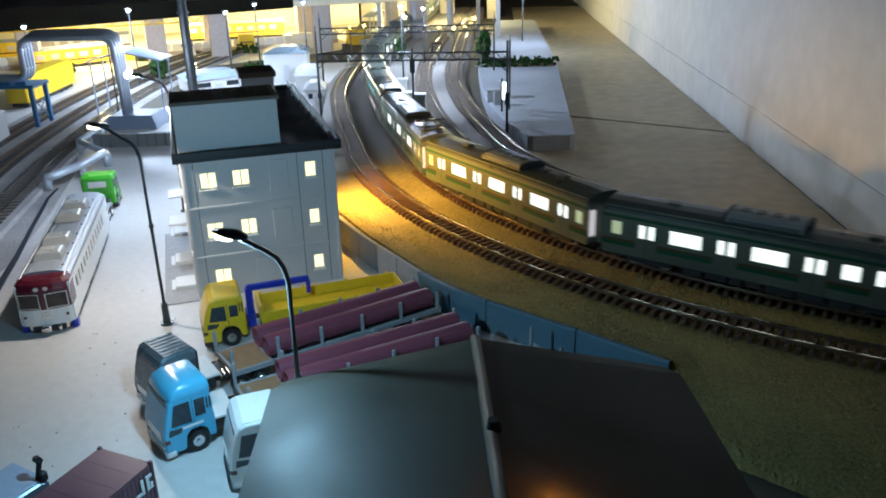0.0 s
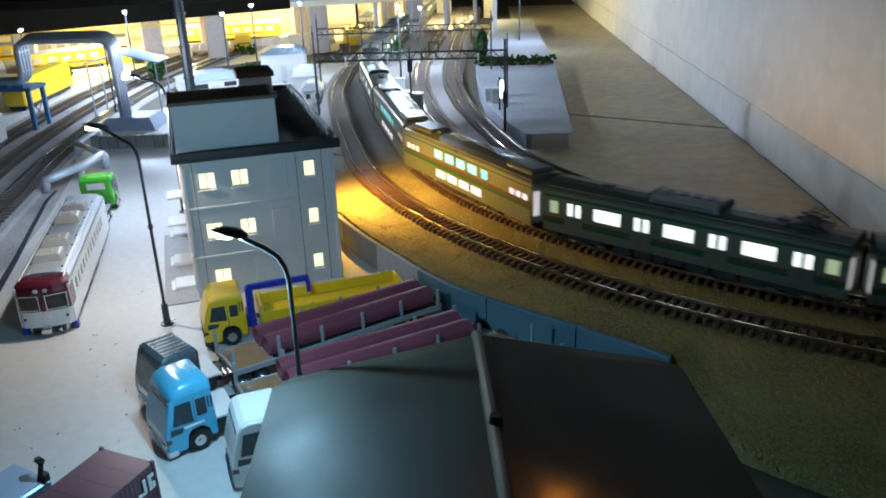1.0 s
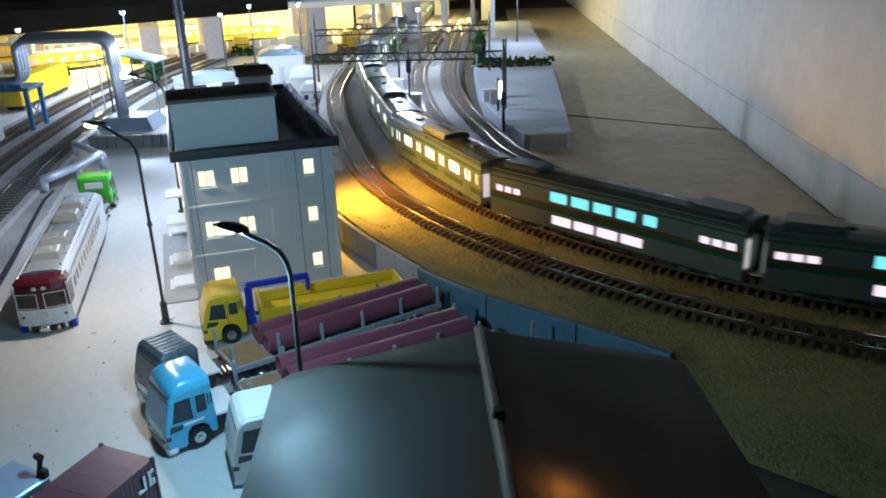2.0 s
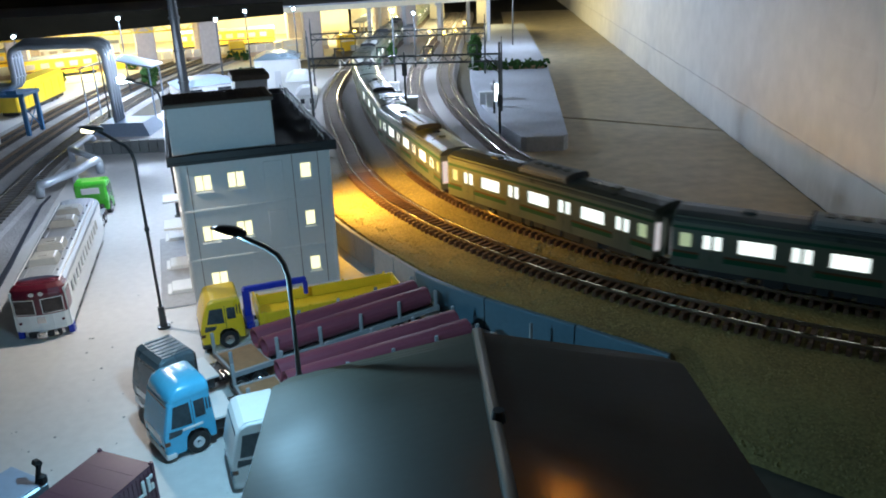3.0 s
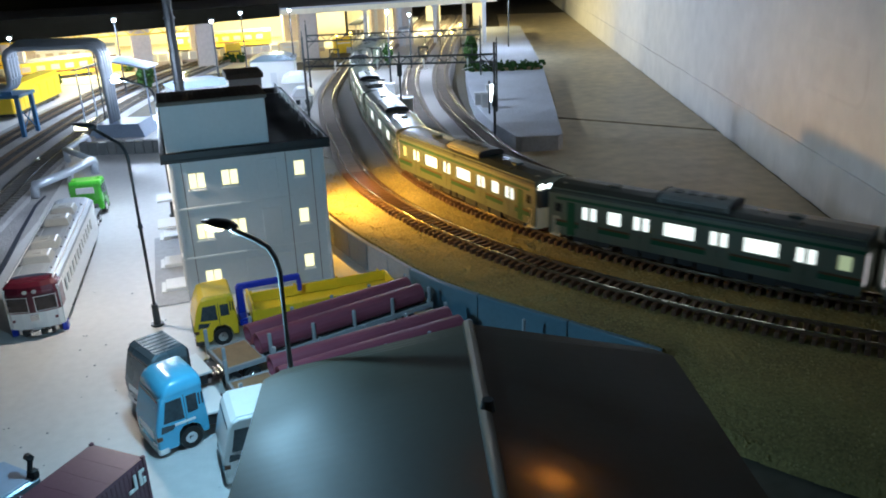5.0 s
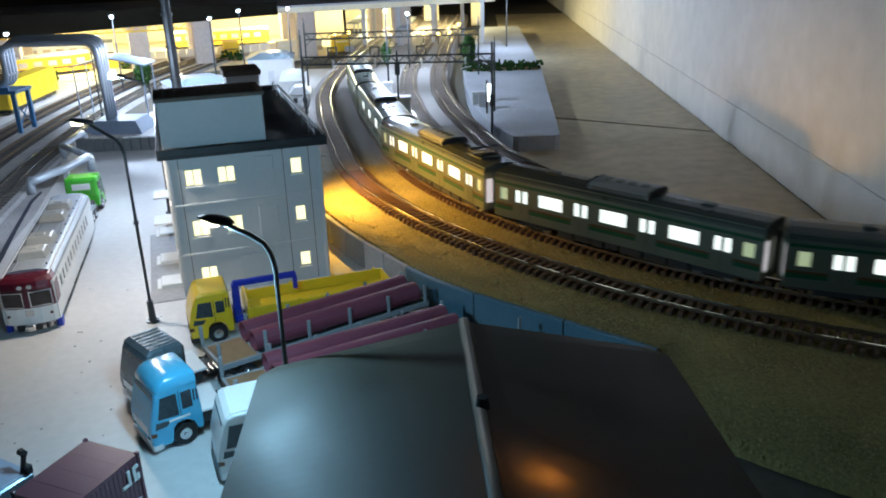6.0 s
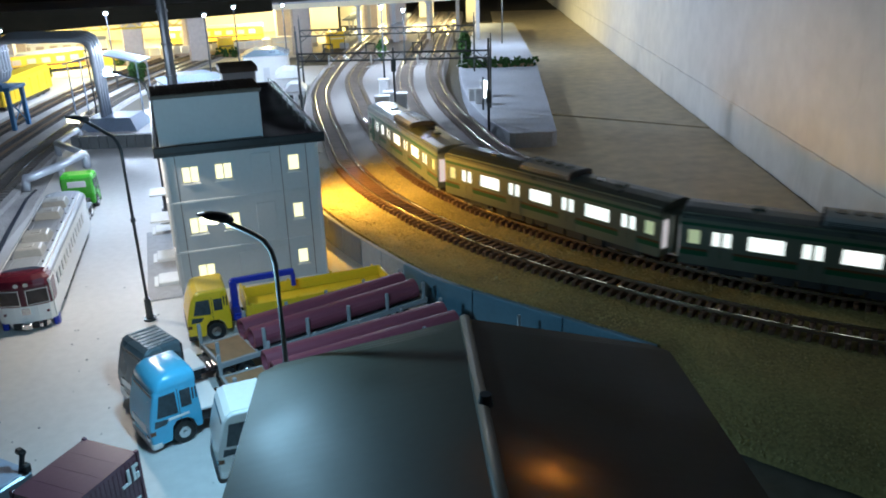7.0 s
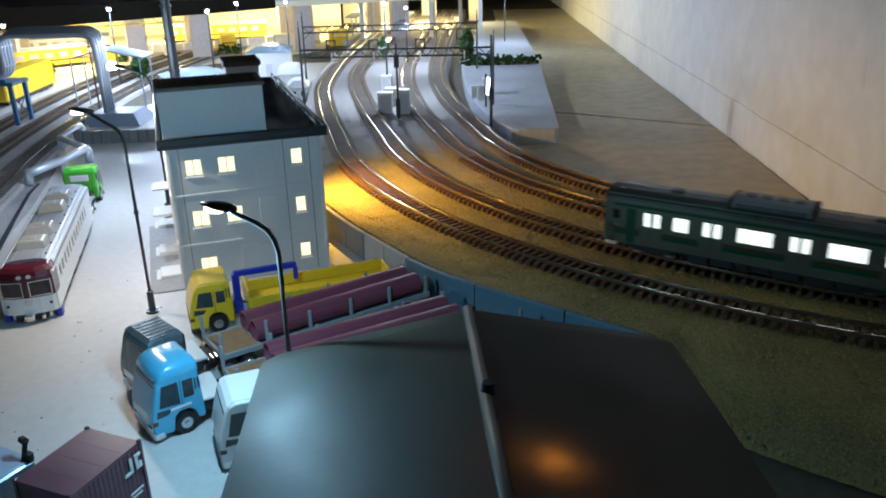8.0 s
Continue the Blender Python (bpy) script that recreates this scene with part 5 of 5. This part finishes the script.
# ---- yellow maintenance train on the far siding ----
for k, (x, y) in enumerate(((-374, 728),)):
    yt = thing("yellow_wagon", x, y, 0.2, 93, "yellow maintenance wagon on the siding", "wagon", "yellow wagons")
    part("body", Shape().box(0, 0, 5, 104, 18, 20, 1.2), M["yellow"], yt)
    part("roof", Shape().box(0, 0, 25, 102, 16, 1.8, 0.8), M["yellow"], yt)
    part("underframe", Shape().box(0, 0, 1.5, 96, 14, 3.5), M["under"], yt)
    for j in range(6):
        part("panel_door", Shape().box(-42 + 17 * j, -9.1, 7, 10, 0.5, 14, 0.3), M["yellow"], yt)
    for wx in (-36, -24, 24, 36):
        part("wheelset", Shape().rod((wx, -6, 2.8), (wx, 6, 2.8), 2.8, seg=14), M["under"], yt)
gw = thing("grey_wagon", -318, 545, 3.8, 100, "grey wagon standing on the siding", "wagon")
part("body", Shape().box(-40, 0, 5, 80, 17, 18, 1.0), M["facade"], gw)
part("underframe", Shape().box(-40, 0, 0.4, 74, 13, 4.6), M["under"], gw)

# ---- viaduct across the far end ----
vd = thing("viaduct", 0, 0, 0, 0, "dark elevated viaduct on cream pillars across the far end", "viaduct", kind="structure")
edge0, edge1 = Vector((-640, 792)), Vector((70, 1056))
dirn = (edge1 - edge0).normalized()
nor = Vector((-dirn.y, dirn.x))
e2, e3 = edge1 + nor * 240, edge0 + nor * 240
ring = [(edge0.x, edge0.y), (edge1.x, edge1.y), (e2.x, e2.y), (e3.x, e3.y)]
part("deck", Shape().loft([[(x, y, 56) for x, y in ring], [(x, y, 63) for x, y in ring]]), M["concrete"], vd)
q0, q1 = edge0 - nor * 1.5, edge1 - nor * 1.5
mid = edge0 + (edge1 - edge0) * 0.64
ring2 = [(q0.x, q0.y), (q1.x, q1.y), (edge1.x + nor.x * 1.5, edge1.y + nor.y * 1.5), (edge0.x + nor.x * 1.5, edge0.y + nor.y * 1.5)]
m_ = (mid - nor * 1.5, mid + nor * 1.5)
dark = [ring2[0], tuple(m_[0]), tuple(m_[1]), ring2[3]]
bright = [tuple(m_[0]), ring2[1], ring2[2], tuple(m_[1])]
# light put into the parapet's colour: near-black where unlit, cream where lit
part("parapet", Shape().loft([[(x, y, zl) for (x, y), zl in zip(dark, (40, 54, 54, 40))], [(x, y, 68) for x, y in dark]]), M["unlitblk"], vd, "parapet half painted near-black as unlit")
part("parapet_bright", Shape().loft([[(x, y, 55) for x, y in bright], [(x, y, 61) for x, y in bright]]), M["cream"], vd, "low parapet half painted cream as lamplit")
upper = [(edge0.x - 60, edge0.y + 60, 0), (-150, edge1.y + 70, 0), (-150, e2.y + 300, 0), (e3.x, e3.y + 300, 0)]
part("upper_deck", Shape().loft([[(x, y, 96) for x, y, _ in upper], [(x, y, 104) for x, y, _ in upper]]), M["unlitblk"], vd, "dark upper deck")
for d in (60, 200, 330, 400, 520, 640):
    p = edge0 + dirn * d + nor * 22
    part("pillar", Shape().box(p.x, p.y, 0, 22, 14, 56, 1.5, 20), M["pillar"], vd)
    p = edge0 + dirn * d + nor * 140
    part("pillar", Shape().box(p.x, p.y, 0, 20, 14, 56, 1.5, 20), M["pillar"], vd)
s = Shape()
for k in range(26):
    a, b = edge0 + dirn * (150 + 9 * k) + nor * 6, edge0 + dirn * (159 + 9 * k) + nor * 6
    s.rod((a.x, a.y, 44 if k % 2 else 51), (b.x, b.y, 51 if k % 2 else 44), 0.7, seg=5)
a, b = edge0 + dirn * 150 + nor * 6, edge0 + dirn * 384 + nor * 6
s.rod((a.x, a.y, 44), (b.x, b.y, 44), 0.8, seg=5).rod((a.x, a.y, 51), (b.x, b.y, 51), 0.8, seg=5)
part("truss", s, M["yellow"], vd, "yellow truss below the deck")
# bright hall walls beneath the viaduct
setting("hall_wall", Shape().loft([[(x, y, -0.4) for x, y in ((-760, 1130), (-150, 1290), (-150, 1296), (-760, 1136))], [(x, y, 56) for x, y in ((-760, 1130), (-150, 1290), (-150, 1296), (-760, 1136))]]), M["cream"], "cream lit hall wall under the viaduct", "wall")
s = Shape().box(-40, 1330, 41, 216, 6, 56)
for x, w in ((-111, 78), (-48, 2.5), (-13, 23), (59, 18)):
    s.box(x, 1330, -0.4, w, 6, 41.4)
setting("hall_wall_right", s, M["cream"], "cream lit end wall with track portals", "wall")
fl = [(-760, 800), (-300, 870), (-140, 1000), (-150, 1290), (-760, 1130)]
setting("hall_floor", Shape().loft([[(x, y, -0.5) for x, y in fl], [(x, y, 0.3) for x, y in fl]]), M["cream"], "cream paved floor of the hall", "floor")
rr = random.Random(12)
for k in range(7):
    a = edge0 + dirn * (230 + 68 * k) + nor * 60
    st = thing("hall_stall", a.x, a.y, 0.3, 20, "low yellow kiosk under the viaduct", "kiosk", "kiosks")
    part("body", Shape().box(0, 0, 0, rr.uniform(14, 30), 12, rr.uniform(10, 24), 0.6), M["yellow" if k % 2 else "cream"], st)
    part("awning", Shape().box(0, -7, 12, 16, 6, 0.8, 0.2), M["orange" if k % 3 == 0 else "white"], st)
def parked_train(x, y, rz, length, mat, label):
    ob = thing("parked_train", x, y, 0.3, rz, label, "train", "parked trains")
    part("body", Shape().box(0, 0, 4, length, 17, 17, 1.0), M[mat], ob)
    part("roof", Shape().prism([(-8.2, 21), (-6.5, 23.4), (0, 24.4), (6.5, 23.4), (8.2, 21)], -length / 2, length / 2), M["roofgrey"], ob)
    part("underframe", Shape().box(0, 0, 0.3, length - 6, 13, 3.7), M["under"], ob)
    part("band", Shape().box(0, -8.6, 8, length - 1, 0.4, 1.8), M["orange"], ob)
    for k in range(int(length / 15)):
        part("window", Shape().box(-length / 2 + 9 + 15 * k, -8.55, 11.5, 9, 0.5, 5.5, 0.2), M["pillar"], ob)


parked_train(-560, 960, 20, 130, "yellow", "yellow train parked under the viaduct")
parked_train(-470, 1010, 20, 130, "white", "white banded train parked under the viaduct")
parked_train(-300, 1130, 17, 130, "yellow", "yellow train parked by the hall wall")
parked_train(-430, 905, 40, 80, "yellow", "short yellow railcar beside the far siding")
for x, y, rz, length in ((-330, 985, 22, 190), (-205, 1040, 30, 120), (-470, 900, 22, 120)):
    lw = thing("boundary_wall", x, y, 0.2, rz, "low pale grey boundary wall under the viaduct", "wall", "boundary walls", "structure")
    part("footing", Shape().box(0, 0, 0, length, 4, 5, 0.5), M["pillar"], lw)
    for k in range(int(length / 12)):
        part("panel", Shape().box(-length / 2 + 6 + 12 * k, 0, 5, 11.4, 2, 9, 0.3), M["facadew"], lw)
for k, (x, y, w, seed) in enumerate(((-352, 940, 34, 21), (-250, 985, 26, 22), (-186, 925, 22, 23), (-415, 860, 20, 24))):
    foliage("hedge", x, y, 0.3, (w, 12, 11, 90), "clumped yellow-green shrubs under the viaduct", seed)
for x, y, h in ((-92, 1010, 56), (-50, 1016, 56), (-8, 1024, 56), (-88, 1120, 70), (-45, 1125, 70), (-5, 1130, 70), (30, 1090, 80), (52, 1010, 62)):
    pl = thing("pillar", x, y, 0, 0, "slender grey station pillar between tracks", "pillar", "station pillars")
    part("shaft", Shape().box(0, 0, 0, 4.5, 5, h, 0.5), M["concrete"], pl)
    part("cap", Shape().box(0, 0, h - 3, 8, 8, 3, 0.5), M["concrete"], pl)
    part("foot", Shape().box(0, 0, 0, 8, 8, 4, 0.5), M["concrete"], pl)
for x, y, w in ((-115, 1040, 12), (-48, 960, 10)):
    pf = thing("platform", x, y, 0, -3, "narrow grey station platform with canopy", "platform", "station platforms", "structure")
    part("slab", Shape().box(0, 90, 0, w, 180, 7, 0.5), M["concrete"], pf)
    part("canopy", Shape().box(0, 110, 30, w + 4, 140, 1.4, 0.4), M["roofgrey"], pf)
    for k in range(4):
        part("column", Shape().box(0, 50 + 36 * k, 7, 1.6, 1.6, 23, 0.2), M["concrete"], pf)


def mast(x, y, h, label="tall slender mast with a dazzling cool lamp"):
    ob = thing("lamp_mast", x, y, 0, 0, label, "lamp mast", "lamp masts")
    part("shaft", Shape().rod((0, 0, 0), (0, 0, h), 0.9, 0.6, 8), M["pole"], ob)
    part("bulb", Shape().rod((0, -1.6, h - 1.4), (0, 1.6, h - 1.4), 1.2, 1.2, 10), GLOW["cool"], ob, "glowing lamp head", True)
    part("hood", Shape().box(0, 0, h, 5, 6, 0.8, 0.3), M["pole"], ob)
    return ob


for x, y, z in ((-20, 1010, 22), (-2, 1012, 20), (12, 1015, 22), (-110, 1000, 26), (-128, 1005, 24), (-60, 1090, 30), (24, 1060, 26)):
    ob = thing("amber_lamp", x, y, 0, 0, "small amber lantern on a thin post", "lamp", "amber lamps")
    part("post", Shape().rod((0, 0, 0), (0, 0, z), 0.5, seg=6), M["pole"], ob)
    part("globe", Shape().rod((0, 0, z), (0, 0, z + 3.4), 1.7, 1.5, 10), GLOW["amber"], ob, "glowing amber globe", True)
for a in MASTS:
    mast(*a)

# ---- the train ----
CAR, PITCH, SPEED, TAIL = 131.0, 128.0, 225.6, -1515.3
SHORT = PITCH / 135.0
SHELL = [(-9.7, 4.6), (-9.8, 12), (-9.7, 20), (-9.2, 23.0), (9.2, 23.0), (9.7, 20), (9.8, 12), (9.7, 4.6)]


def side_strip(shape, x0, x1, z0, z1, y_out=9.7, thick=0.7):
    for sgn in (1, -1):
        shape.add([(x, sgn * y, z) for x in (x0, x1) for y in (y_out - thick, y_out) for z in (z0, z1)],
                  [(0, 1, 3, 2), (4, 6, 7, 5), (0, 4, 5, 1), (2, 3, 7, 6), (1, 5, 7, 3), (0, 2, 6, 4)])


def bogie(parent, x):
    s = Shape()
    for sgn in (1, -1):
        s.box(x, sgn * 6.6, 1.4, 19, 1.4, 2.4, 0.4).box(x, sgn * 6.8, 2.6, 7, 1.6, 1.6, 0.4)
        for dx in (-7, 7):
            s.box(x + dx, sgn * 7.0, 1.6, 3.4, 1.2, 2.2, 0.3)
    s.box(x, 0, 2.2, 4, 13, 1.8)
    bg = part("bogie", s, M["under"], parent)
    wheel = Shape().rod((0, -0.9, 0), (0, 0.9, 0), 2.8, 2.8, 14).rod((0, -1.2, 0), (0, -0.9, 0), 3.2, 3.2, 14).mesh("wheel", M["chrome"])
    for dx in (-7, 7):
        for sgn in (1, -1):
            part("wheel", wheel, None, bg, at=(x + dx, sgn * 4.2, 2.8))


def coach(cab=0, deck=False, panto=False, lit=False):
    ob = thing("train_car", 0, 0, 0, 0, "silver commuter train car with lit windows and orange-green bands" if not deck else "silver double-deck train car with two rows of lit windows", "train car", "train")
    L = CAR / 2
    s = Shape()
    panes = []
    if not deck:
        z0, z1 = 12.8, 18.4
        bays = ((-33, 13.2), (0, 13.2), (33, 13.2), (-60, 4.6), (60, 4.6))
        doors = (-49.5, -16.5, 16.5, 49.5)
        if cab:  # the cab takes one bay, so the doors stand further back
            bays = tuple((c * cab, w) for c, w in ((33, 6.2), (4, 13.2), (-29, 13.2), (-59, 4.6)))
            doors = tuple(c * cab for c in (45, 20.5, -12.5, -45.5))
        for c, w in bays:
            panes.append((c, w, z0, z1, "dim" if abs(c) > 58 else "train"))
        for d in doors:
            panes += [(d - 2.05, 2.9, z0, z1, "train"), (d + 2.05, 2.9, z0, z1, "train")]
        side_strip(s, -L, L, 4.6, z0, 9.75)
        side_strip(s, -L, L, z1, 22.6, 9.75)
        xs = sorted(panes)
        edge = -L
        for c, w, *_ in xs:
            side_strip(s, edge, c - w / 2, z0, z1, 9.75)
            edge = c + w / 2
        side_strip(s, edge, L, z0, z1, 9.75)
    else:
        zl0, zl1, zu0, zu1 = 5.4, 9.6, 15.6, 20.2
        for c in (-24, -12, 0, 12, 24):
            panes.append((c, 9.6 if c < 24 else 6.5, zu0, zu1, "cyan"))
        for c in (-22, -9.5, 3, 15.5):
            panes.append((c, 11.0, zl0, zl1, "pink"))
        for c in (-60, -54.5, -49, 49, 54.5, 60):
            panes.append((c, 4.4, 12.0, 17.4, "pink"))
        side_strip(s, -L, L, 3.4, 5.4, 9.75)
        side_strip(s, -L, L, 9.6, 12.0, 9.75)
        side_strip(s, -L, L, 20.2, 22.8, 9.75)
        for zz0, zz1 in ((5.4, 9.6), (12.0, 15.6), (15.6, 17.4), (17.4, 20.2)):
            edge = -L
            for c, w, a, b, _ in sorted(p for p in panes if p[2] <= zz0 + 0.01 and p[3] >= zz1 - 0.01):
                side_strip(s, edge, c - w / 2, zz0, zz1, 9.75)
                edge = c + w / 2
            side_strip(s, edge, L, zz0, zz1, 9.75)
    for sx in (-1, 1):
        if cab != sx:
            s.box(sx * (L - 0.4), 0, 4.6, 0.8, 18.2, 18.0)
    s.box(0, 0, 4.6, 2 * L - 2, 18.4, 0.8)
    part("body", s, M["silver"], ob)
    made = {}
    for c, w, a, b, kind in panes:
        for sgn in (1, -1):
            key = (w, b - a, kind)
            if key not in made:
                made[key] = Shape().box(0, 0, 0, w, 0.3, b - a, 0).mesh("pane", GLOW[kind])
            part("pane", made[key], None, ob, at=(c, sgn * 9.15, a))
    door = Shape().box(0, 0, 0, 4.6, 0.22, 7.6, 0.1).mesh("door_leaf", M["silver"])
    if not deck:
        for d in doors:
            for sgn in (1, -1):
                for dx in (-2.45, 2.45):
                    part("door_leaf", door, None, ob, at=(d + dx, sgn * 9.95, 4.9))
    for nm, mt, za, zb in ((("band_orange", "orange", 10.2, 11.1), ("band_green", "green", 8.3, 10.2), ("band_top", "green", 20.0, 21.2)) if not deck else
                           (("band_orange", "orange", 13.0, 14.6), ("band_green", "green", 11.0, 13.0), ("band_top", "green", 21.0, 21.8))):
        s = Shape()
        side_strip(s, -L if cab != -1 else -L + 4, L if cab != 1 else L - 4, za, zb, 9.9, 0.3)
        part(nm, s, M[mt], ob)
    top = [(-9.75, 22.4), (-9.6, 23.6), (-8.4, 24.9), (-5, 25.9), (0, 26.3), (5, 25.9), (8.4, 24.9), (9.6, 23.6), (9.75, 22.4)]
    part("roof", Shape().prism(top, -L, L), M["carroof"], ob, smooth=False)
    if deck:
        for x in (-50, 50):
            part("roof_unit", Shape().box(x, 0, 25.4, 22, 13, 2.4, 1.0), M["carroof"], ob)
    else:
        dome = [(-7.2, 25.0), (-7.2, 27.2), (-5.6, 28.3), (0, 28.8), (5.6, 28.3), (7.2, 27.2), (7.2, 25.0)]
        ac = part("roof_unit", Shape().prism(dome, -15, 15), M["acunit"], ob, "pale air-conditioning unit with dark ends")
        for sgn in (1, -1):
            for k in range(3):
                part("louvre", Shape().box(0, sgn * 7.3, 25.4 + 0.62 * k, 27, 0.35, 0.3), M["under"], ac)
            part("unit_end", Shape().prism([(u * 1.03, 25.0 + (z - 25.0) * 1.03) for u, z in dome], sgn * 15.0 - 0.5, sgn * 15.0 + 0.5), M["under"], ac, "black domed end plate")
        s = Shape()
        for k in range(4):
            s.rod((-9 + 6 * k, 0, 28.6), (-9 + 6 * k, 0, 29.0), 2.1, 2.1, 12)
        part("fan_cover", s, M["carroof"], ac)
    for y in (-8.9, 8.9):
        part("rain_gutter", Shape().box(0, y, 24.3, 2 * L - 2, 0.35, 0.45), M["silver"], ob)
    vent = Shape().box(0, 0, 0, 5, 4, 1.1, 0.4).mesh("roof_vent", M["carroof"])
    for x in (-38, 38):
        part("roof_vent", vent, None, ob, at=(x, 0, 26.0))
    s = Shape().box(0, 0, 3.2, 2 * L - 4, 15, 1.5)
    rr = random.Random(5)
    for sgn in (1, -1):
        x = -30.0
        while x < 28:
            w = rr.uniform(6, 13)
            s.box(x + w / 2, sgn * 6.2, 0.9 + rr.uniform(0, 0.8), w - 1, 4.6, 3.2, 0.3)
            x += w
    part("underframe", s, M["under"], ob)
    for x in (-45, 45):
        bogie(ob, x)
    for sx in (-1, 1):
        if cab == sx:
            nose = [(-9.75, 0), (-9.0, 1.6), (-6, 2.6), (0, 3.0), (6, 2.6), (9.0, 1.6), (9.75, 0)]
            rings = []
            for z, back, k in ((3.4, 0, 1), (10, 0, 1), (12.5, 0.1, 1), (21, 1.6, 0.97), (24.6, 2.6, 0.85), (26.0, 4.0, 0.5)):
                rings.append([(sx * (L - 2 + u - back), y * k, z) for y, u in nose] + [(sx * (L - 6), 9.75 * k, z), (sx * (L - 6), -9.75 * k, z)])
            cabp = part("cab", Shape().loft(rings), M["cream"], ob, "beige moulded driving cab")
            s = Shape()
            rings = []
            for z, back in ((12.8, 0.15), (20.6, 1.55)):
                rings.append([(sx * (L - 2 + u - back + 0.25), y * 0.93, z) for y, u in nose] + [(sx * (L - 4), 8.4, z), (sx * (L - 4), -8.4, z)])
            part("windscreen", Shape().loft(rings), M["glass"], cabp, "dark cab windscreen")
            for y in (-9.75, 9.75):
                part("cab_window", Shape().box(sx * (L - 5.0), y, 14.6, 3.2, 0.5, 3.6, 0.2), M["glass"], cabp)
                part("cab_door", Shape().box(sx * (L - 11.5), y, 5.0, 4.0, 0.5, 14.4, 0.2), M["green"], cabp, "dark green cab door")
            if lit:
                part("destination_sign", Shape().box(sx * (L + 0.2), 0, 21.4, 0.8, 6.0, 1.6, 0.2), GLOW["sign"], cabp, "glowing destination sign")
            for y in (-6.2, 6.2):
                part("headlight", Shape().box(sx * (L + 0.25), y, 22.2, 1.0, 2.0, 1.1, 0.2), GLOW["head"] if lit else M["glass"], cabp)
            part("coupler", Shape().box(sx * (L + 1.2), 0, 3.0, 3.4, 2.2, 2.0, 0.4), M["under"], ob)
        else:
            part("gangway", Shape().box(sx * (L + 0.9), 0, 5, 1.8, 8.4, 16.5, 0.6), M["silver"], ob)
            part("end_wall", Shape().box(sx * (L + 0.1), 0, 5.4, 0.3, 17.6, 17.0, 0), M["silver"], ob)
            # glowing strips added to imitate the light on the end walls
            for y in (-7.0, 7.0):
                part("end_window", Shape().box(sx * (L + 0.35), y, 8.0, 0.2, 3.4, 11.5, 0), GLOW["car_end_glow"], ob, "pale glowing strip added for the light on the car end")
    if panto:
        pg = part("pantograph", Shape().box(48, 0, 26.0, 15, 11, 0.8, 0.2), M["steel"], ob, "folded dark pantograph")
        part("bracket", Shape().box(48, 0, 26.7, 3, 13, 0.8, 0.2), M["steel"], pg)
        for sgn in (1, -1):
            for y in (4, -4):
                part("arm", Shape().tube([(48 + sgn * 6, y, 26.6), (48 - sgn * 5, y * 0.7, 29.0), (48 + sgn * 1, y * 0.5, 30.4)], 0.3, 6), M["steel"], pg)
            part("contact_strip", Shape().rod((48 + sgn * 1.2, -8, 30.2), (48 + sgn * 1.2, 8, 30.2), 0.35, seg=6), M["steel"], pg)
    return ob


def place_on(s):
    tk = TRACKS["b"]
    xa, ya, _ = tk.at(s - 45 * SHORT)
    xb, yb, _ = tk.at(s + 45 * SHORT)
    turn = math.degrees(math.atan2(yb - ya, xb - xa))
    return pose(*(BOARD @ Vector(((xa + xb) / 2 * MM, (ya + yb) / 2 * MM, 6.25 * MM))), 0, 0, turn)


railcar()
PLAIN = coach()
PANTO = coach(panto=True)
DECK = coach(deck=True)
cars = []
for i in range(15):
    start = place_on(TAIL + PITCH * (i + 0.5))
    if i == 0:
        car = coach(cab=-1)
    elif i == 4:
        car = coach(cab=1, lit=True)
    elif i == 5:
        car = coach(cab=-1)
    elif i == 14:
        car = coach(cab=1, lit=True)
    elif i in (10, 11):
        car = DECK if i == 10 else copy_thing(DECK, start)
    elif i in (2, 6, 12):
        car = PANTO if i == 2 else copy_thing(PANTO, start)
    else:
        car = PLAIN if i == 1 else copy_thing(PLAIN, start)
    car.matrix_basis = start
    car.scale = (SHORT * SHRINK, SHRINK, SHRINK)
    cars.append(car)


# ---- rails and sleepers ----
make_track("a", -900, 690, 120, 700)
make_track("b", -1880, 2480, 120, 620)
make_track("c", -900, 600, 110, 500)
make_track("d", -900, 312, 110, 330)


# ---- what moves ----
# the train runs evenly but for a slight surge, in millimetres
SURGE = ((0, 0.8, 1.7, 2.9, 3.5, 4.1, 4.7, 5.8, 6.2, 6.6, 7.0, 7.4, 7.8, 8.0), (2.5, 3.5, 0.5, -3.5, -1.2, 1.0, 4.3, 5.0, 4.0, 1.5, -1.5, -3.2, -3.2, -3.0))


def motions():
    for i, car in enumerate(cars):
        rows = []
        for k in range(41):
            t = k * 0.2
            rows.append((t, place_on(TAIL + PITCH * (i + 0.5) + SPEED * t + float(np.interp(t, *SURGE)))))
        walk(car, rows)


motions()
